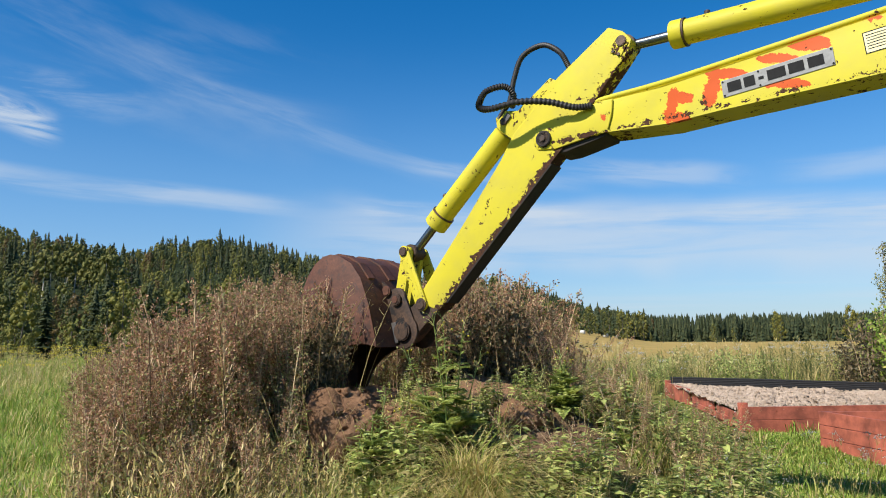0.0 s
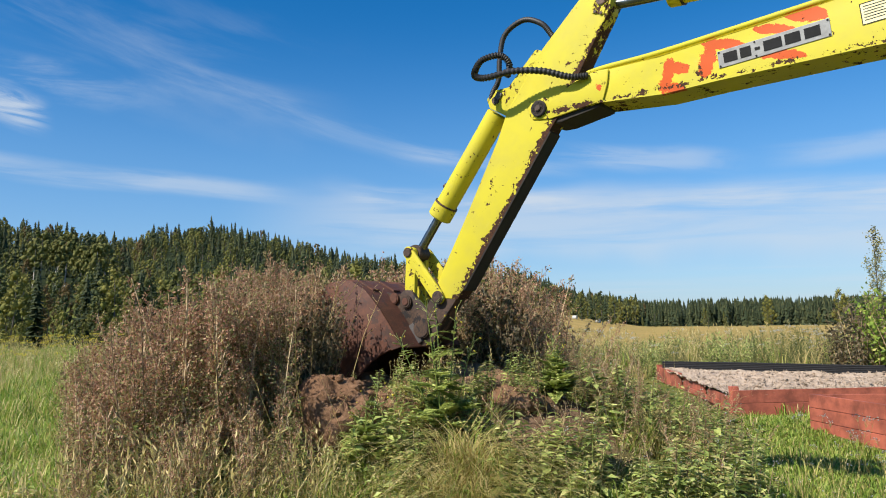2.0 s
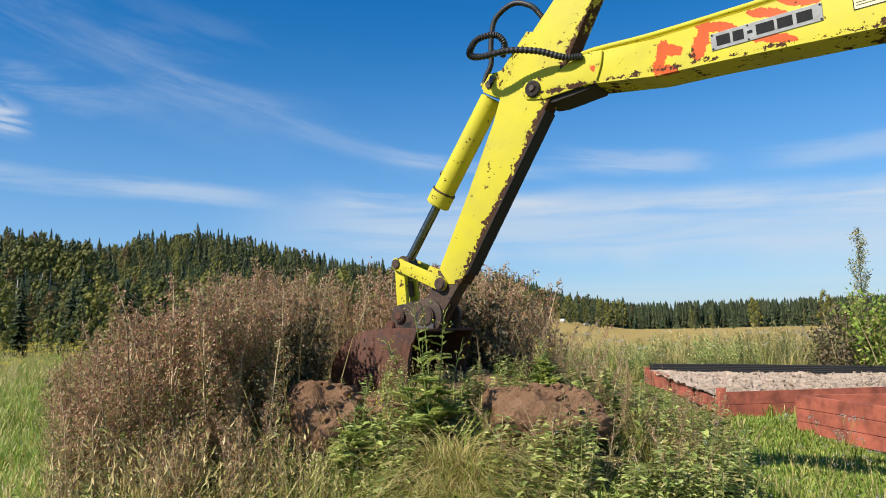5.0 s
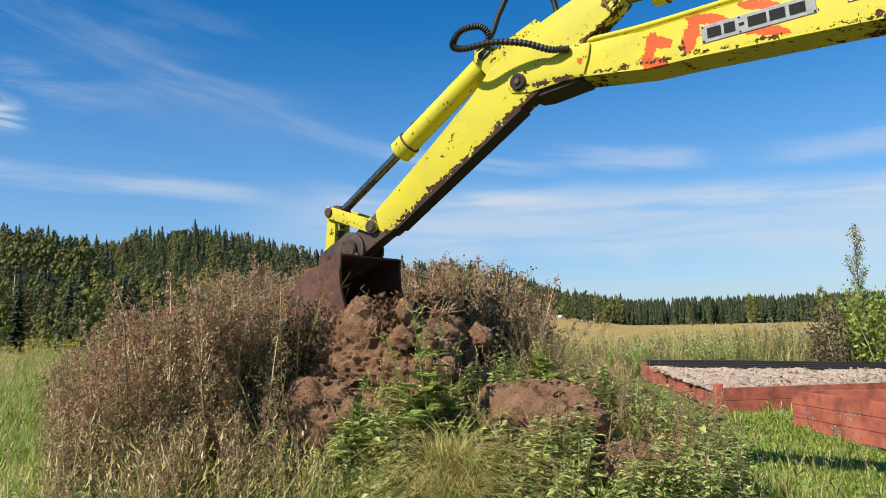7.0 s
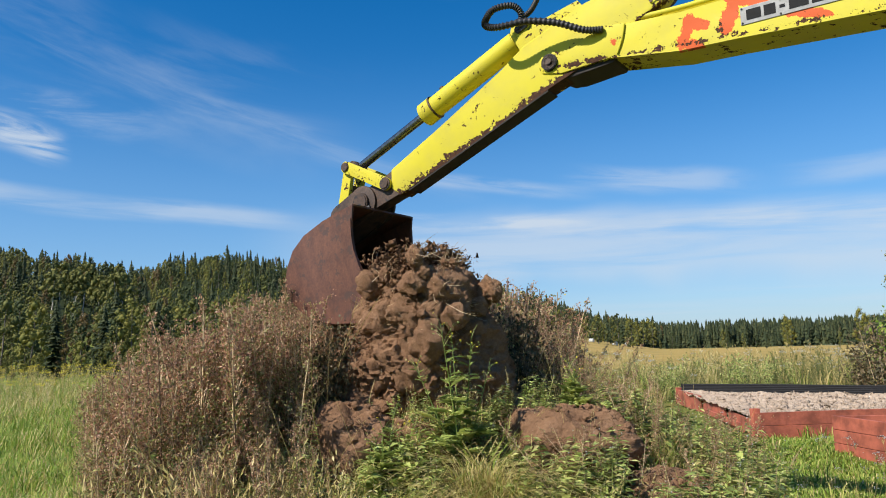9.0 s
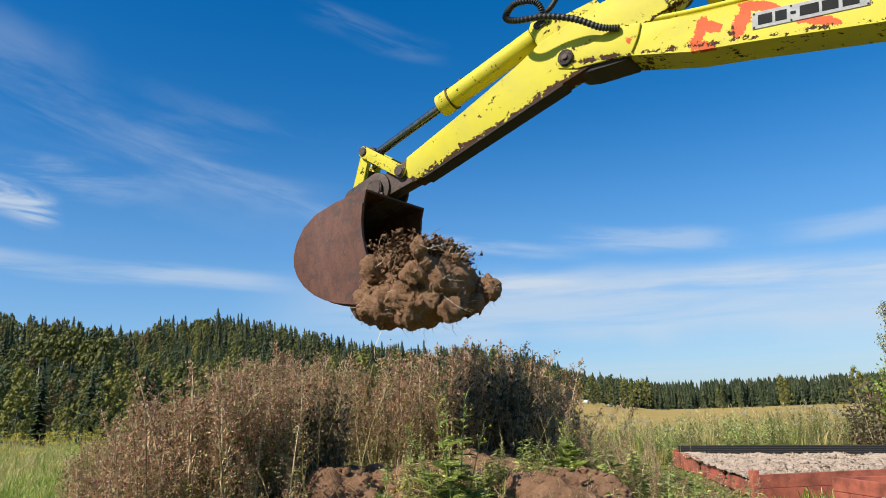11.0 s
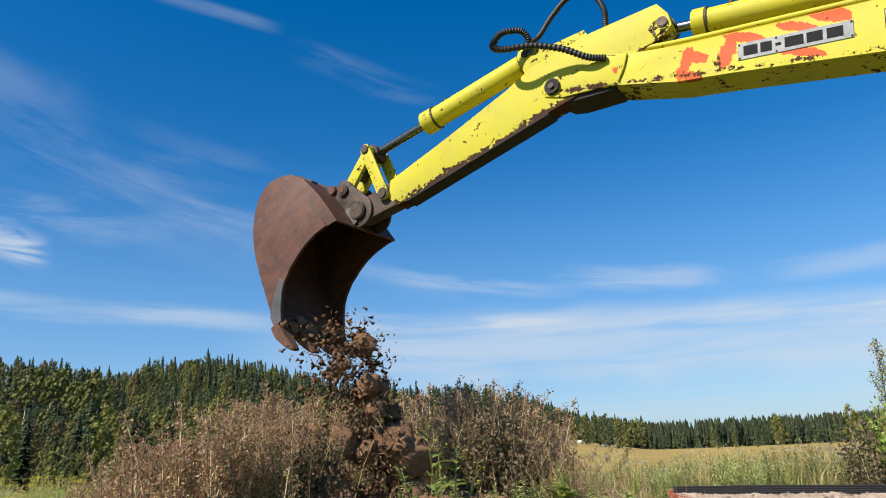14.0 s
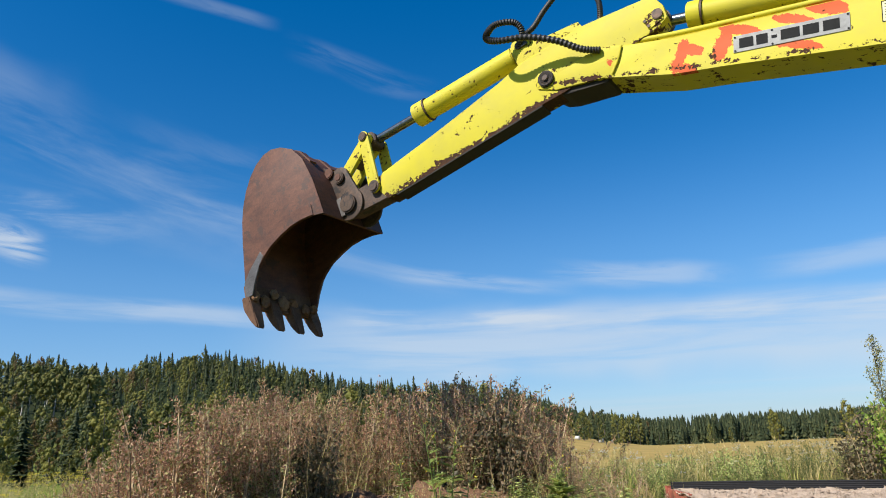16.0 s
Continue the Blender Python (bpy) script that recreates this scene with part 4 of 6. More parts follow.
def build_machine():
    """The excavator: the base carries the arm; only the arm comes into view."""
    base = new("excavator")
    tagged(base, "old yellow tracked excavator with chipped rusty paint digging in a mound", "excavator")
    body = part("house", box(bmesh.new(), (-1.6, -1.25, 0.95), (1.15, 1.25, 2.3), 0.12), M_PAINT, base)
    for y in (-1.15, 1.15):
        pts = rounded(1.5, 0.42, 0.40, -90, 90, 8) + rounded(-1.5, 0.42, 0.40, 90, 270, 8)
        part("track", prism(bmesh.new(), pts, y - 0.28, y + 0.28, 0.02), M_DARK, base)
    part("turntable", rod(bmesh.new(), (0, 0, 0.5), (0, 0, 1.0), 0.75, 28), M_DARK, base)
    parts = dict(boom=build_boom(base), dipper=build_dipper(base), bucket=build_bucket(base), rocker=build_rocker(base), pull=build_pull(base))
    parts["cyl"], parts["cyl_rod"] = build_cylinder(base, "bucket_cylinder", 1.20, 0.100, 0.043, 1.2, 0.13)
    parts["dcyl"], parts["dcyl_rod"] = build_cylinder(base, "dipper_cylinder", 2.17, 0.098, 0.042, 1.4, 0.10)
    narrow(parts["boom"], 0.85, -0.02)
    narrow(parts["dipper"], 0.50, 0.055)
    narrow(parts["rocker"], 0.72, 0.01)
    narrow(parts["pull"], 0.70, 0.02)
    for o in parts["bucket"].children:
        if o.name.split(".")[0] in ("ear", "web"):
            narrow(o, 0.75)
    return base, parts


MACHINE, ARM_PARTS = build_machine()

# ---------------------------------------------------------------- timber beds


def board(parent, p, q, z0, z1, thick=0.045, name="board"):
    """One plank from p to q in plan, standing between two heights."""
    d = Vector((q[0] - p[0], q[1] - p[1], 0))
    m = Matrix.Translation((p[0], p[1], 0)) @ pose(0, 0, 0, 0, 0, math.degrees(math.atan2(d.y, d.x)))
    bm = box(bmesh.new(), (0, -thick / 2, z0), (d.length, thick / 2, z1), 0.006)
    bmesh.ops.transform(bm, matrix=m, verts=bm.verts)
    return part(name, bm, M_REDWOOD, parent)


def build_beds():
    rng = random.Random(3)
    near = new("raised_bed")
    tagged(near, "red-painted timber bed of stacked planks on the grass", "raised bed")
    A, B, C = (5.46, 10.95), (5.75, 8.2), (8.3, 10.6)
    for k in range(3):
        z = k * 0.187 - 0.02
        board(near, A, B, z, z + 0.18 + (0 if k < 2 else 0.01))
        board(near, (A[0] + 0.03, A[1]), C, z, z + 0.18)
    board(near, (8.3, 10.6), (8.5, 8.0), 0.0, 0.5)
    bm = box(bmesh.new(), (5.50, 10.84, 0), (5.60, 10.93, 0.54), 0.006)
    part("corner_post", bm, M_REDWOOD, near)

    far = new("gravel_pit")
    tagged(far, "red timber frame filled with pale gravel", "gravel pit")
    F = [(5.12, 13.0), (12.5, 13.35), (12.6, 16.6), (6.25, 21.0)]
    for k in range(2):
        z = k * 0.225 - 0.02
        board(far, F[0], F[1], z, z + 0.22)
    board(far, F[3], (5.95, 18.2), 0.0, 0.40)
    board(far, (5.92, 17.9), (5.55, 15.5), 0.02, 0.34)
    board(far, (5.52, 15.2), (5.16, 13.05), -0.02, 0.30)
    board(far, (5.80, 17.7), (5.30, 14.0), 0.05, 0.16)
    board(far, (6.3, 21.05), (6.9, 20.6), 0.0, 0.44)
    part("corner_post", box(bmesh.new(), (5.13, 13.05, 0), (5.27, 13.17, 0.49), 0.008), M_REDWOOD, far)
    part("corner_post", box(bmesh.new(), (6.2, 20.9, 0), (6.34, 21.05, 0.46), 0.008), M_REDWOOD, far)
    # gravel surface, uneven
    bm = bmesh.new()
    n, m_ = 110, 110
    grid = []
    for i in range(n + 1):
        u = i / n
        row = []
        for j in range(m_ + 1):
            v = j / m_
            a = (F[0][0] * (1 - u) + F[1][0] * u, F[0][1] * (1 - u) + F[1][1] * u)
            b = (F[3][0] * (1 - u) + F[2][0] * u, F[3][1] * (1 - u) + F[2][1] * u)
            x, y = a[0] * (1 - v) + b[0] * v, a[1] * (1 - v) + b[1] * v
            z = 0.35 + 0.055 * noise.fractal((x * 1.4, y * 1.4, 0), 0.5, 2.0, 5) + 0.025 * rng.random()
            row.append(bm.verts.new((x, y, z)))
        grid.append(row)
    for i in range(n):
        for j in range(m_):
            bm.faces.new((grid[i][j], grid[i + 1][j], grid[i + 1][j + 1], grid[i][j + 1]))
    part("gravel", bm, M_GRAVEL, far, "uneven pale gravel filling")
    g = np.random.default_rng(2)
    P = Pattern()
    for _ in range(5200):
        u, v = g.random(), g.random() ** 1.4
        x = (F[0][0] * (1 - u) + F[1][0] * u) * (1 - v) + (F[3][0] * (1 - u) + F[2][0] * u) * v
        y = (F[0][1] * (1 - u) + F[1][1] * u) * (1 - v) + (F[3][1] * (1 - u) + F[2][1] * u) * v
        P.blob((x, y, 0.36 + 0.055 * noise.fractal((x * 1.4, y * 1.4, 0), 0.5, 2.0, 5)), g.uniform(0.015, 0.06), 0, g)
    st = Stuff()
    st.add(P.done(), (0, 0, 0))
    tagged(st.build("gravel_stones", [M_GRAVEL], "loose pale stones", "", parent=far), kind="stuff")

    edging = new("plastic_edging")
    tagged(edging, "ribbed black plastic edging along the gravel", "edging")
    for k in range(5):
        z = 0.36 + k * 0.045
        line = spline([(6.3, 20.8, z), (8.0, 19.2, z + 0.01), (10.2, 17.4, z - 0.01), (12.8, 15.6, z)], 10)
        part("rib", tube(bmesh.new(), line, 0.026, 8), M_NET, edging, smooth=True)


build_beds()

# ---------------------------------------------------------------- weeds, grass, shrubs
M_STEM = leaf_material("dry_stems", [(0.1, (0.150, 0.088, 0.052)), (0.5, (0.360, 0.240, 0.135)), (0.9, (0.640, 0.480, 0.280))], 0.05)
M_SEED = leaf_material("brown_seed_heads", [(0.05, (0.110, 0.050, 0.030)), (0.4, (0.330, 0.165, 0.098)), (0.7, (0.540, 0.290, 0.168)), (0.95, (0.740, 0.510, 0.310))], 0.34)
M_MUG = leaf_material("grey_green_leaves", [(0.1, (0.100, 0.108, 0.034)), (0.45, (0.245, 0.240, 0.080)), (0.9, (0.480, 0.410, 0.170))], 0.34)
M_GRASS = leaf_material("grass_blades", [(0.1, (0.110, 0.195, 0.019)), (0.5, (0.225, 0.325, 0.040)), (0.75, (0.320, 0.400, 0.062)), (0.95, (0.580, 0.520, 0.152))], 0.38)
M_STRAW = leaf_material("straw_grass", [(0.1, (0.300, 0.263, 0.075)), (0.4, (0.475, 0.388, 0.131)), (0.7, (0.625, 0.488, 0.206)), (0.95, (0.775, 0.625, 0.312))], 0.35)
M_WEED = leaf_material("green_weed_leaves", [(0.1, (0.090, 0.130, 0.032)), (0.5, (0.300, 0.370, 0.095)), (0.8, (0.520, 0.570, 0.170)), (0.95, (0.780, 0.740, 0.300))], 0.34, 0.42)
M_DARKLEAF = leaf_material("dark_shrub_leaves", [(0.1, (0.045, 0.046, 0.019)), (0.5, (0.105, 0.088, 0.040)), (0.9, (0.200, 0.140, 0.075))], 0.2)
M_FLOWER = leaf_material("white_flowers", [(0.1, (0.60, 0.58, 0.50)), (0.9, (0.80, 0.79, 0.74))], 0.6)
M_RANK = leaf_material("rank_weed_leaves", [(0.1, (0.055, 0.075, 0.020)), (0.5, (0.120, 0.150, 0.040)), (0.9, (0.260, 0.250, 0.085))], 0.3)
M_YFLOWER = leaf_material("yellow_flowers", [(0.1, (0.70, 0.55, 0.04)), (0.9, (0.85, 0.72, 0.08))], 0.3)
PLANT_MATS = [M_STEM, M_SEED, M_MUG, M_GRASS, M_STRAW, M_WEED, M_DARKLEAF, M_FLOWER, M_YFLOWER, M_RANK]
STEM, SEED, MUG, GRASS, STRAW, WEED, DARKLEAF, FLOWER, YFLOWER, RANK = range(10)
UP = np.array([0.0, 0.0, 1.0])


def mugwort(rng, twigs=24, leafy=0.4):
    """A withering stalk, 1 high, with ascending twigs full of small seed heads."""
    P = Pattern()
    bend = rng.normal(0, 0.06, 2)
    line = [np.array([bend[0] * h * h, bend[1] * h * h, h]) for h in (0, 0.25, 0.5, 0.75, 1.0)]
    P.stem(line, 0.007, 0.0025, STEM)

    def on(h):
        return np.array([bend[0] * h * h, bend[1] * h * h, h])
    for k in range(twigs):
        h = 0.25 + 0.73 * (k + rng.random()) / twigs
        a = rng.uniform(0, 6.28)
        ln = (0.06 + 0.20 * (1 - h)) * rng.uniform(0.6, 1.3)
        d = np.array([math.cos(a) * 0.62, math.sin(a) * 0.62, 0.78])
        p = on(h)
        e = p + d * ln
        side = np.cross(d, UP)
        P.strip([p, p + d * ln * 0.5, e], [0.0022, 0.0016], side / np.linalg.norm(side), STEM)
        for j in range(16):
            u = rng.uniform(0.15, 1.05)
            q = p + d * ln * u + rng.normal(0, 0.008, 3)
            v = d * 0.6 + unit(rng)
            if rng.random() < leafy * (1.25 - h):
                P.leaf(q, v, unit(rng), rng.uniform(0.014, 0.030), rng.uniform(0.004, 0.008), MUG)
            else:
                P.leaf(q, v, unit(rng), rng.uniform(0.009, 0.019), rng.uniform(0.003, 0.006), SEED)
    for k in range(26):
        h = rng.uniform(0.05, 0.65)
        a = rng.uniform(0, 6.28)
        P.leaf(on(h), (math.cos(a), math.sin(a), rng.uniform(-0.7, 0.5)), UP, rng.uniform(0.03, 0.075), rng.uniform(0.006, 0.014), (MUG, WEED, DARKLEAF)[k % 3])
    return P.done()


def leafy_shrub(rng):
    """A dense dark bush, 1 high."""
    P = Pattern()
    for _ in range(16):
        a = rng.uniform(0, 6.28)
        s = rng.uniform(0.1, 0.42)
        top = np.array([math.cos(a) * s, math.sin(a) * s, rng.uniform(0.65, 1.0)])
        base = np.array([math.cos(a) * s * 0.3, math.sin(a) * s * 0.3, 0.0])
        P.stem([base, (base + top) / 2 + [0, 0, 0.05], top], 0.006, 0.002, STEM)
        for k in range(75):
            u = rng.uniform(0.1, 1.02)
            p = base + (top - base) * u + rng.normal(0, 0.05, 3)
            P.leaf(p, unit(rng) + UP * 0.3, unit(rng), rng.uniform(0.03, 0.065), rng.uniform(0.010, 0.02), DARKLEAF)
    return P.done()


def blades(rng, n, h0, h1, spread, droop, width, mat, mat2=None, share=0.0, seeds=0, simple=False):
    P = Pattern()
    for _ in range(n):
        a, r = rng.uniform(0, 6.28), spread * math.sqrt(rng.random())
        p = np.array([math.cos(a) * r, math.sin(a) * r, 0])
        b = rng.uniform(0, 6.28)
        d = np.array([math.cos(b), math.sin(b), 0])
        h, k = rng.uniform(h0, h1), rng.uniform(0.3, 1.0) * droop
        line = [p, p + UP * h * 0.45 + d * h * k * 0.18, p + UP * h * (0.85 - 0.2 * k) + d * h * k * 0.55, p + UP * h * (1 - 0.42 * k) + d * h * k * 0.95]
        side = np.array([-d[1], d[0], 0])
        if simple:
            line = [line[0], line[1] * 0.4 + line[2] * 0.6, line[3]]
        P.strip(line, [width, width * 0.85, width * 0.55][:len(line) - 1], side, mat2 if mat2 is not None and rng.random() < share else mat)
    for _ in range(seeds):
        a, r = rng.uniform(0, 6.28), spread * math.sqrt(rng.random())
        p = np.array([math.cos(a) * r, math.sin(a) * r, 0])
        top = p + np.array([rng.normal(0, 0.12), rng.normal(0, 0.12), 1]) * h1 * rng.uniform(1.0, 1.25)
        side = np.array([math.cos(a), math.sin(a), 0])
        P.strip([p, (p + top) / 2, top], [0.0022, 0.0016], side, STRAW)
        for j in range(4):
            q = p + (top - p) * (0.78 + 0.05 * j) + rng.normal(0, 0.006, 3)
            P.leaf(q, (top - p) + rng.normal(0, 0.4, 3), unit(rng), 0.06, 0.007, STRAW)
    return P.done()


def leafy_weed(rng, pairs=11, size=0.12, dry=0.15):
    """A nettle-like weed, 0.55 high, broad leaves in pairs."""
    P = Pattern()
    b = rng.normal(0, 0.10, 2)
    P.stem([np.array([b[0] * h, b[1] * h, h]) * 1.0 for h in (0, 0.2, 0.4, 0.55)], 0.005, 0.002, STEM if rng.random() < 0.4 else WEED)
    for k in range(pairs):
        h = 0.06 + 0.5 * k / pairs
        a = rng.uniform(0, 6.28)
        s = size * (1.15 - h) * rng.uniform(0.7, 1.2)
        for j in range(3):
            c = a + j * 2.1 + rng.normal(0, 0.2)
            d = np.array([math.cos(c), math.sin(c), rng.uniform(-0.35, 0.45)])
            P.leaf(np.array([b[0] * h, b[1] * h, h]) + d * 0.01, d, UP + rng.normal(0, 0.35, 3), s, s * rng.uniform(0.12, 0.22), MUG if rng.random() < dry else WEED)
    for j in range(4):
        if rng.random() < 0.4:
            P.blob(np.array([b[0] * 0.55, b[1] * 0.55, 0.56]) + rng.normal(0, 0.02, 3), 0.008, FLOWER, rng)
    return P.done()


def flower_stalk(rng, mat, h=0.9):
    """A thin stalk with a flat spray of small flowers."""
    P = Pattern()
    P.stem([(0, 0, 0), (0.01, 0, h * 0.5), (0.02, 0.01, h)], 0.003, 0.0015, STRAW)
    for k in range(16):
        a, r = rng.uniform(0, 6.28), 0.07 * math.sqrt(rng.random())
        q = np.array([0.02 + math.cos(a) * r, math.sin(a) * r, h + rng.uniform(0.0, 0.04)])
        P.strip([(0.02, 0.01, h - 0.07), (q + [0.02, 0.01, h - 0.07]) / 2, q], [0.001, 0.001], (1, 0, 0), STRAW)
        P.blob(q, 0.012, mat, rng)
    return P.done()


def clear_of_beds(x, y):
    in_pit = 5.0 < x < 13 and 12.9 < y < 21.3 - (x - 6.0) * 0.72 if x > 5 else False
    in_bed = 5.4 < x < 8.6 and 8.0 < y < 11.05
    return not (in_pit or in_bed)


def dug(x, y):
    """The bare place where the bucket works."""
    return ((x - 0.05) / 0.95) ** 2 + ((y - 7.15) / 0.85) ** 2 < 1


def bare(x, y):
    """Open soil on the near slope, and the way to it."""
    return (abs(x + 0.82) < 0.36 and 5.45 < y < 6.5) or (0.45 < x < 1.40 and 5.55 < y < 6.9) or (1.2 < x < 1.80 and 5.05 < y < 5.85)


def in_view(rng, lo, hi, half=34, power=1.0):
    b = radians(rng.uniform(-half, half))
    r = lo * (hi / lo) ** (rng.random() ** power)
    return r * math.sin(b), r * math.cos(b)


def gz(x, y):
    return float(ground_z(x, y)) - 0.01


def scatter_grass():
    rng = np.random.default_rng(11)
    short = [blades(rng, 18, 0.10, 0.24, 0.10, 0.8, 0.006, GRASS, STRAW, 0.12, 0, True) for _ in range(6)]
    lush = [blades(rng, 22, 0.22, 0.46, 0.13, 0.95, 0.0065, GRASS, STRAW, 0.18) for _ in range(6)]
    tall = [blades(rng, 15, 0.35, 0.75, 0.15, 0.6, 0.0065, STRAW, GRASS, sh, 4, True) for sh in (0.2, 0.35, 0.45, 0.25, 0.75, 0.85)]
    turf = [blades(rng, 22, 0.03, 0.10, 0.13, 0.9, 0.0045, GRASS, STRAW, 0.06, 0, True) for _ in range(6)]
    lawn, meadow, rough = Stuff(), Stuff(), Stuff()
    for _ in range(6800):
        x, y = in_view(rng, 5.0, 26.0)
        if not clear_of_beds(x, y) or gz(x, y) > 0.25:
            continue
        right = x > 1.8 and y < 14 and x / y > 0.28
        s = 0.9 + 0.03 * y
        if right:
            lawn.add((turf if rng.random() < 0.97 else short)[rng.integers(6)], (x, y, gz(x, y)), rng.uniform(0, 6.3), s * rng.uniform(0.8, 1.2))
        elif x < -1.5:
            lawn.add(lush[rng.integers(6)], (x, y, gz(x, y)), rng.uniform(0, 6.3), s * rng.uniform(0.7, 1.1))
        else:
            if 3.0 < x and 9.5 < y:
                continue
            rough.add((tall if y > 10 else lush)[rng.integers(6)], (x, y, gz(x, y)), rng.uniform(0, 6.3), rng.uniform(0.7, 1.1))
    for _ in range(1800):
        b, r = radians(rng.uniform(15, 35)), rng.uniform(5.4, 13.5)
        x, y = r * math.sin(b), r * math.cos(b)
        if clear_of_beds(x, y) and gz(x, y) < 0.3:
            lawn.add(turf[rng.integers(6)], (x, y, gz(x, y)), rng.uniform(0, 6.3), rng.uniform(0.8, 1.3))
    for _ in range(2300):
        b = radians(rng.uniform(4, 36))
        near = rng.random() < 0.72
        r = rng.uniform(15, 33) if near else rng.uniform(33, 60)
        x, y = r * math.sin(b), r * math.cos(b)
        if 3.0 < x < 13.2 and y < 21.5 - max(0.0, x - 6.0) * 0.72:
            continue
        dry = noise.noise((x * 0.30, y * 0.30, 7.0))
        pick = rng.integers(0, 4) if dry > (0.18 if near else -0.4) else rng.integers(4, 6)
        V, Fc, Mi = tall[pick]
        meadow.add((V, Fc, np.where((Mi == GRASS) & near, RANK, Mi)), (x, y, gz(x, y)), rng.uniform(0, 6.3), rng.uniform(0.7, 1.25) if near else rng.uniform(0.45, 0.8), tuple(rng.normal(0, 0.12, 2)))
    for _ in range(2000):
        b = radians(rng.uniform(-34, 4))
        r = 22 * (85 / 22) ** rng.random()
        x, y = r * math.sin(b), r * math.cos(b)
        meadow.add((lush if rng.random() < 0.55 else tall)[rng.integers(6)], (x, y, gz(x, y)), rng.uniform(0, 6.3), rng.uniform(0.8, 1.3) * (1 + r / 80), (0, 0), 0.7)
    for _ in range(900):
        x, y = rng.uniform(-4.2, 3.2), rng.uniform(4.7, 9.6)
        if -1.6 < x < 1.3 and y < 6.6 and rng.random() < 0.45:
            continue
        if dug(x, y) or bare(x, y) or (abs(x - 0.15) < 0.45 and y < 5.6) or (gz(x, y) > 0.75 and rng.random() < 0.5):
            continue
        rough.add((lush if rng.random() < 0.7 else tall)[rng.integers(6)], (x, y, gz(x, y)), rng.uniform(0, 6.3), rng.uniform(0.3, 0.6))
    for _ in range(330):
        b = radians(rng.uniform(-33, -16) if rng.random() < 0.65 else rng.uniform(-16, 2))
        r = rng.uniform(4.6, 5.3)
        x, y = r * math.sin(b), r * math.cos(b)
        if not bare(x, y):
            rough.add((lush if rng.random() < 0.82 else tall)[rng.integers(6)], (x, y, gz(x, y)), rng.uniform(0, 6.3), rng.uniform(0.65, 1.05) if b < radians(-16) else rng.uniform(0.35, 0.6), tuple(rng.normal(0, 0.25, 2)))
    for _ in range(420):
        b = radians(rng.uniform(8, 33))
        r = rng.uniform(19, 34)
        x, y = r * math.sin(b), r * math.cos(b)
        if 3.0 < x < 13.2 and y < 21.5 - max(0.0, x - 6.0) * 0.72 or noise.noise((x * 0.5, y * 0.5, 1.0)) < 0.1:
            continue
        meadow.add(tall[rng.integers(6)], (x, y, gz(x, y)), rng.uniform(0, 6.3), rng.uniform(1.3, 1.9), tuple(rng.normal(0, 0.1, 2)))
    for _ in range(300):
        b = radians(rng.uniform(-32, -7))
        r = rng.uniform(4.55, 5.15)
        x, y = r * math.sin(b), r * math.cos(b)
        rough.add((lush if rng.random() < 0.82 else tall)[rng.integers(6)], (x, y, gz(x, y)), rng.uniform(0, 6.3), rng.uniform(0.45, 0.9), tuple(rng.normal(0, 0.3, 2)))
    for _ in range(130):
        b = radians(rng.uniform(-33, -11))
        r = rng.uniform(4.5, 4.95)
        x, y = r * math.sin(b), r * math.cos(b)
        rough.add(lush[rng.integers(6)], (x, y, gz(x, y)), rng.uniform(0, 6.3), rng.uniform(0.9, 1.35), tuple(rng.normal(0, 0.2, 2)))
    for _ in range(360):
        b = radians(rng.uniform(-27, 21))
        r = rng.uniform(4.7, 6.3)
        x, y = r * math.sin(b), r * math.cos(b)
        if bare(x, y) or (abs(x - 0.15) < 0.5 and y < 5.7):
            continue
        rough.add(tall[rng.integers(6)], (x, y, gz(x, y)), rng.uniform(0, 6.3), rng.uniform(0.3, 0.55), tuple(rng.normal(0, 0.3, 2)))
    lawn.build("lawn_grass", PLANT_MATS, "bright green lush grass in the sun", "grass")
    meadow.build("meadow_grass", PLANT_MATS, "tall straw-yellow meadow grass with seed heads", "grass")
    rough.build("rough_grass", PLANT_MATS, "rank green and yellow grass on the mound", "grass")


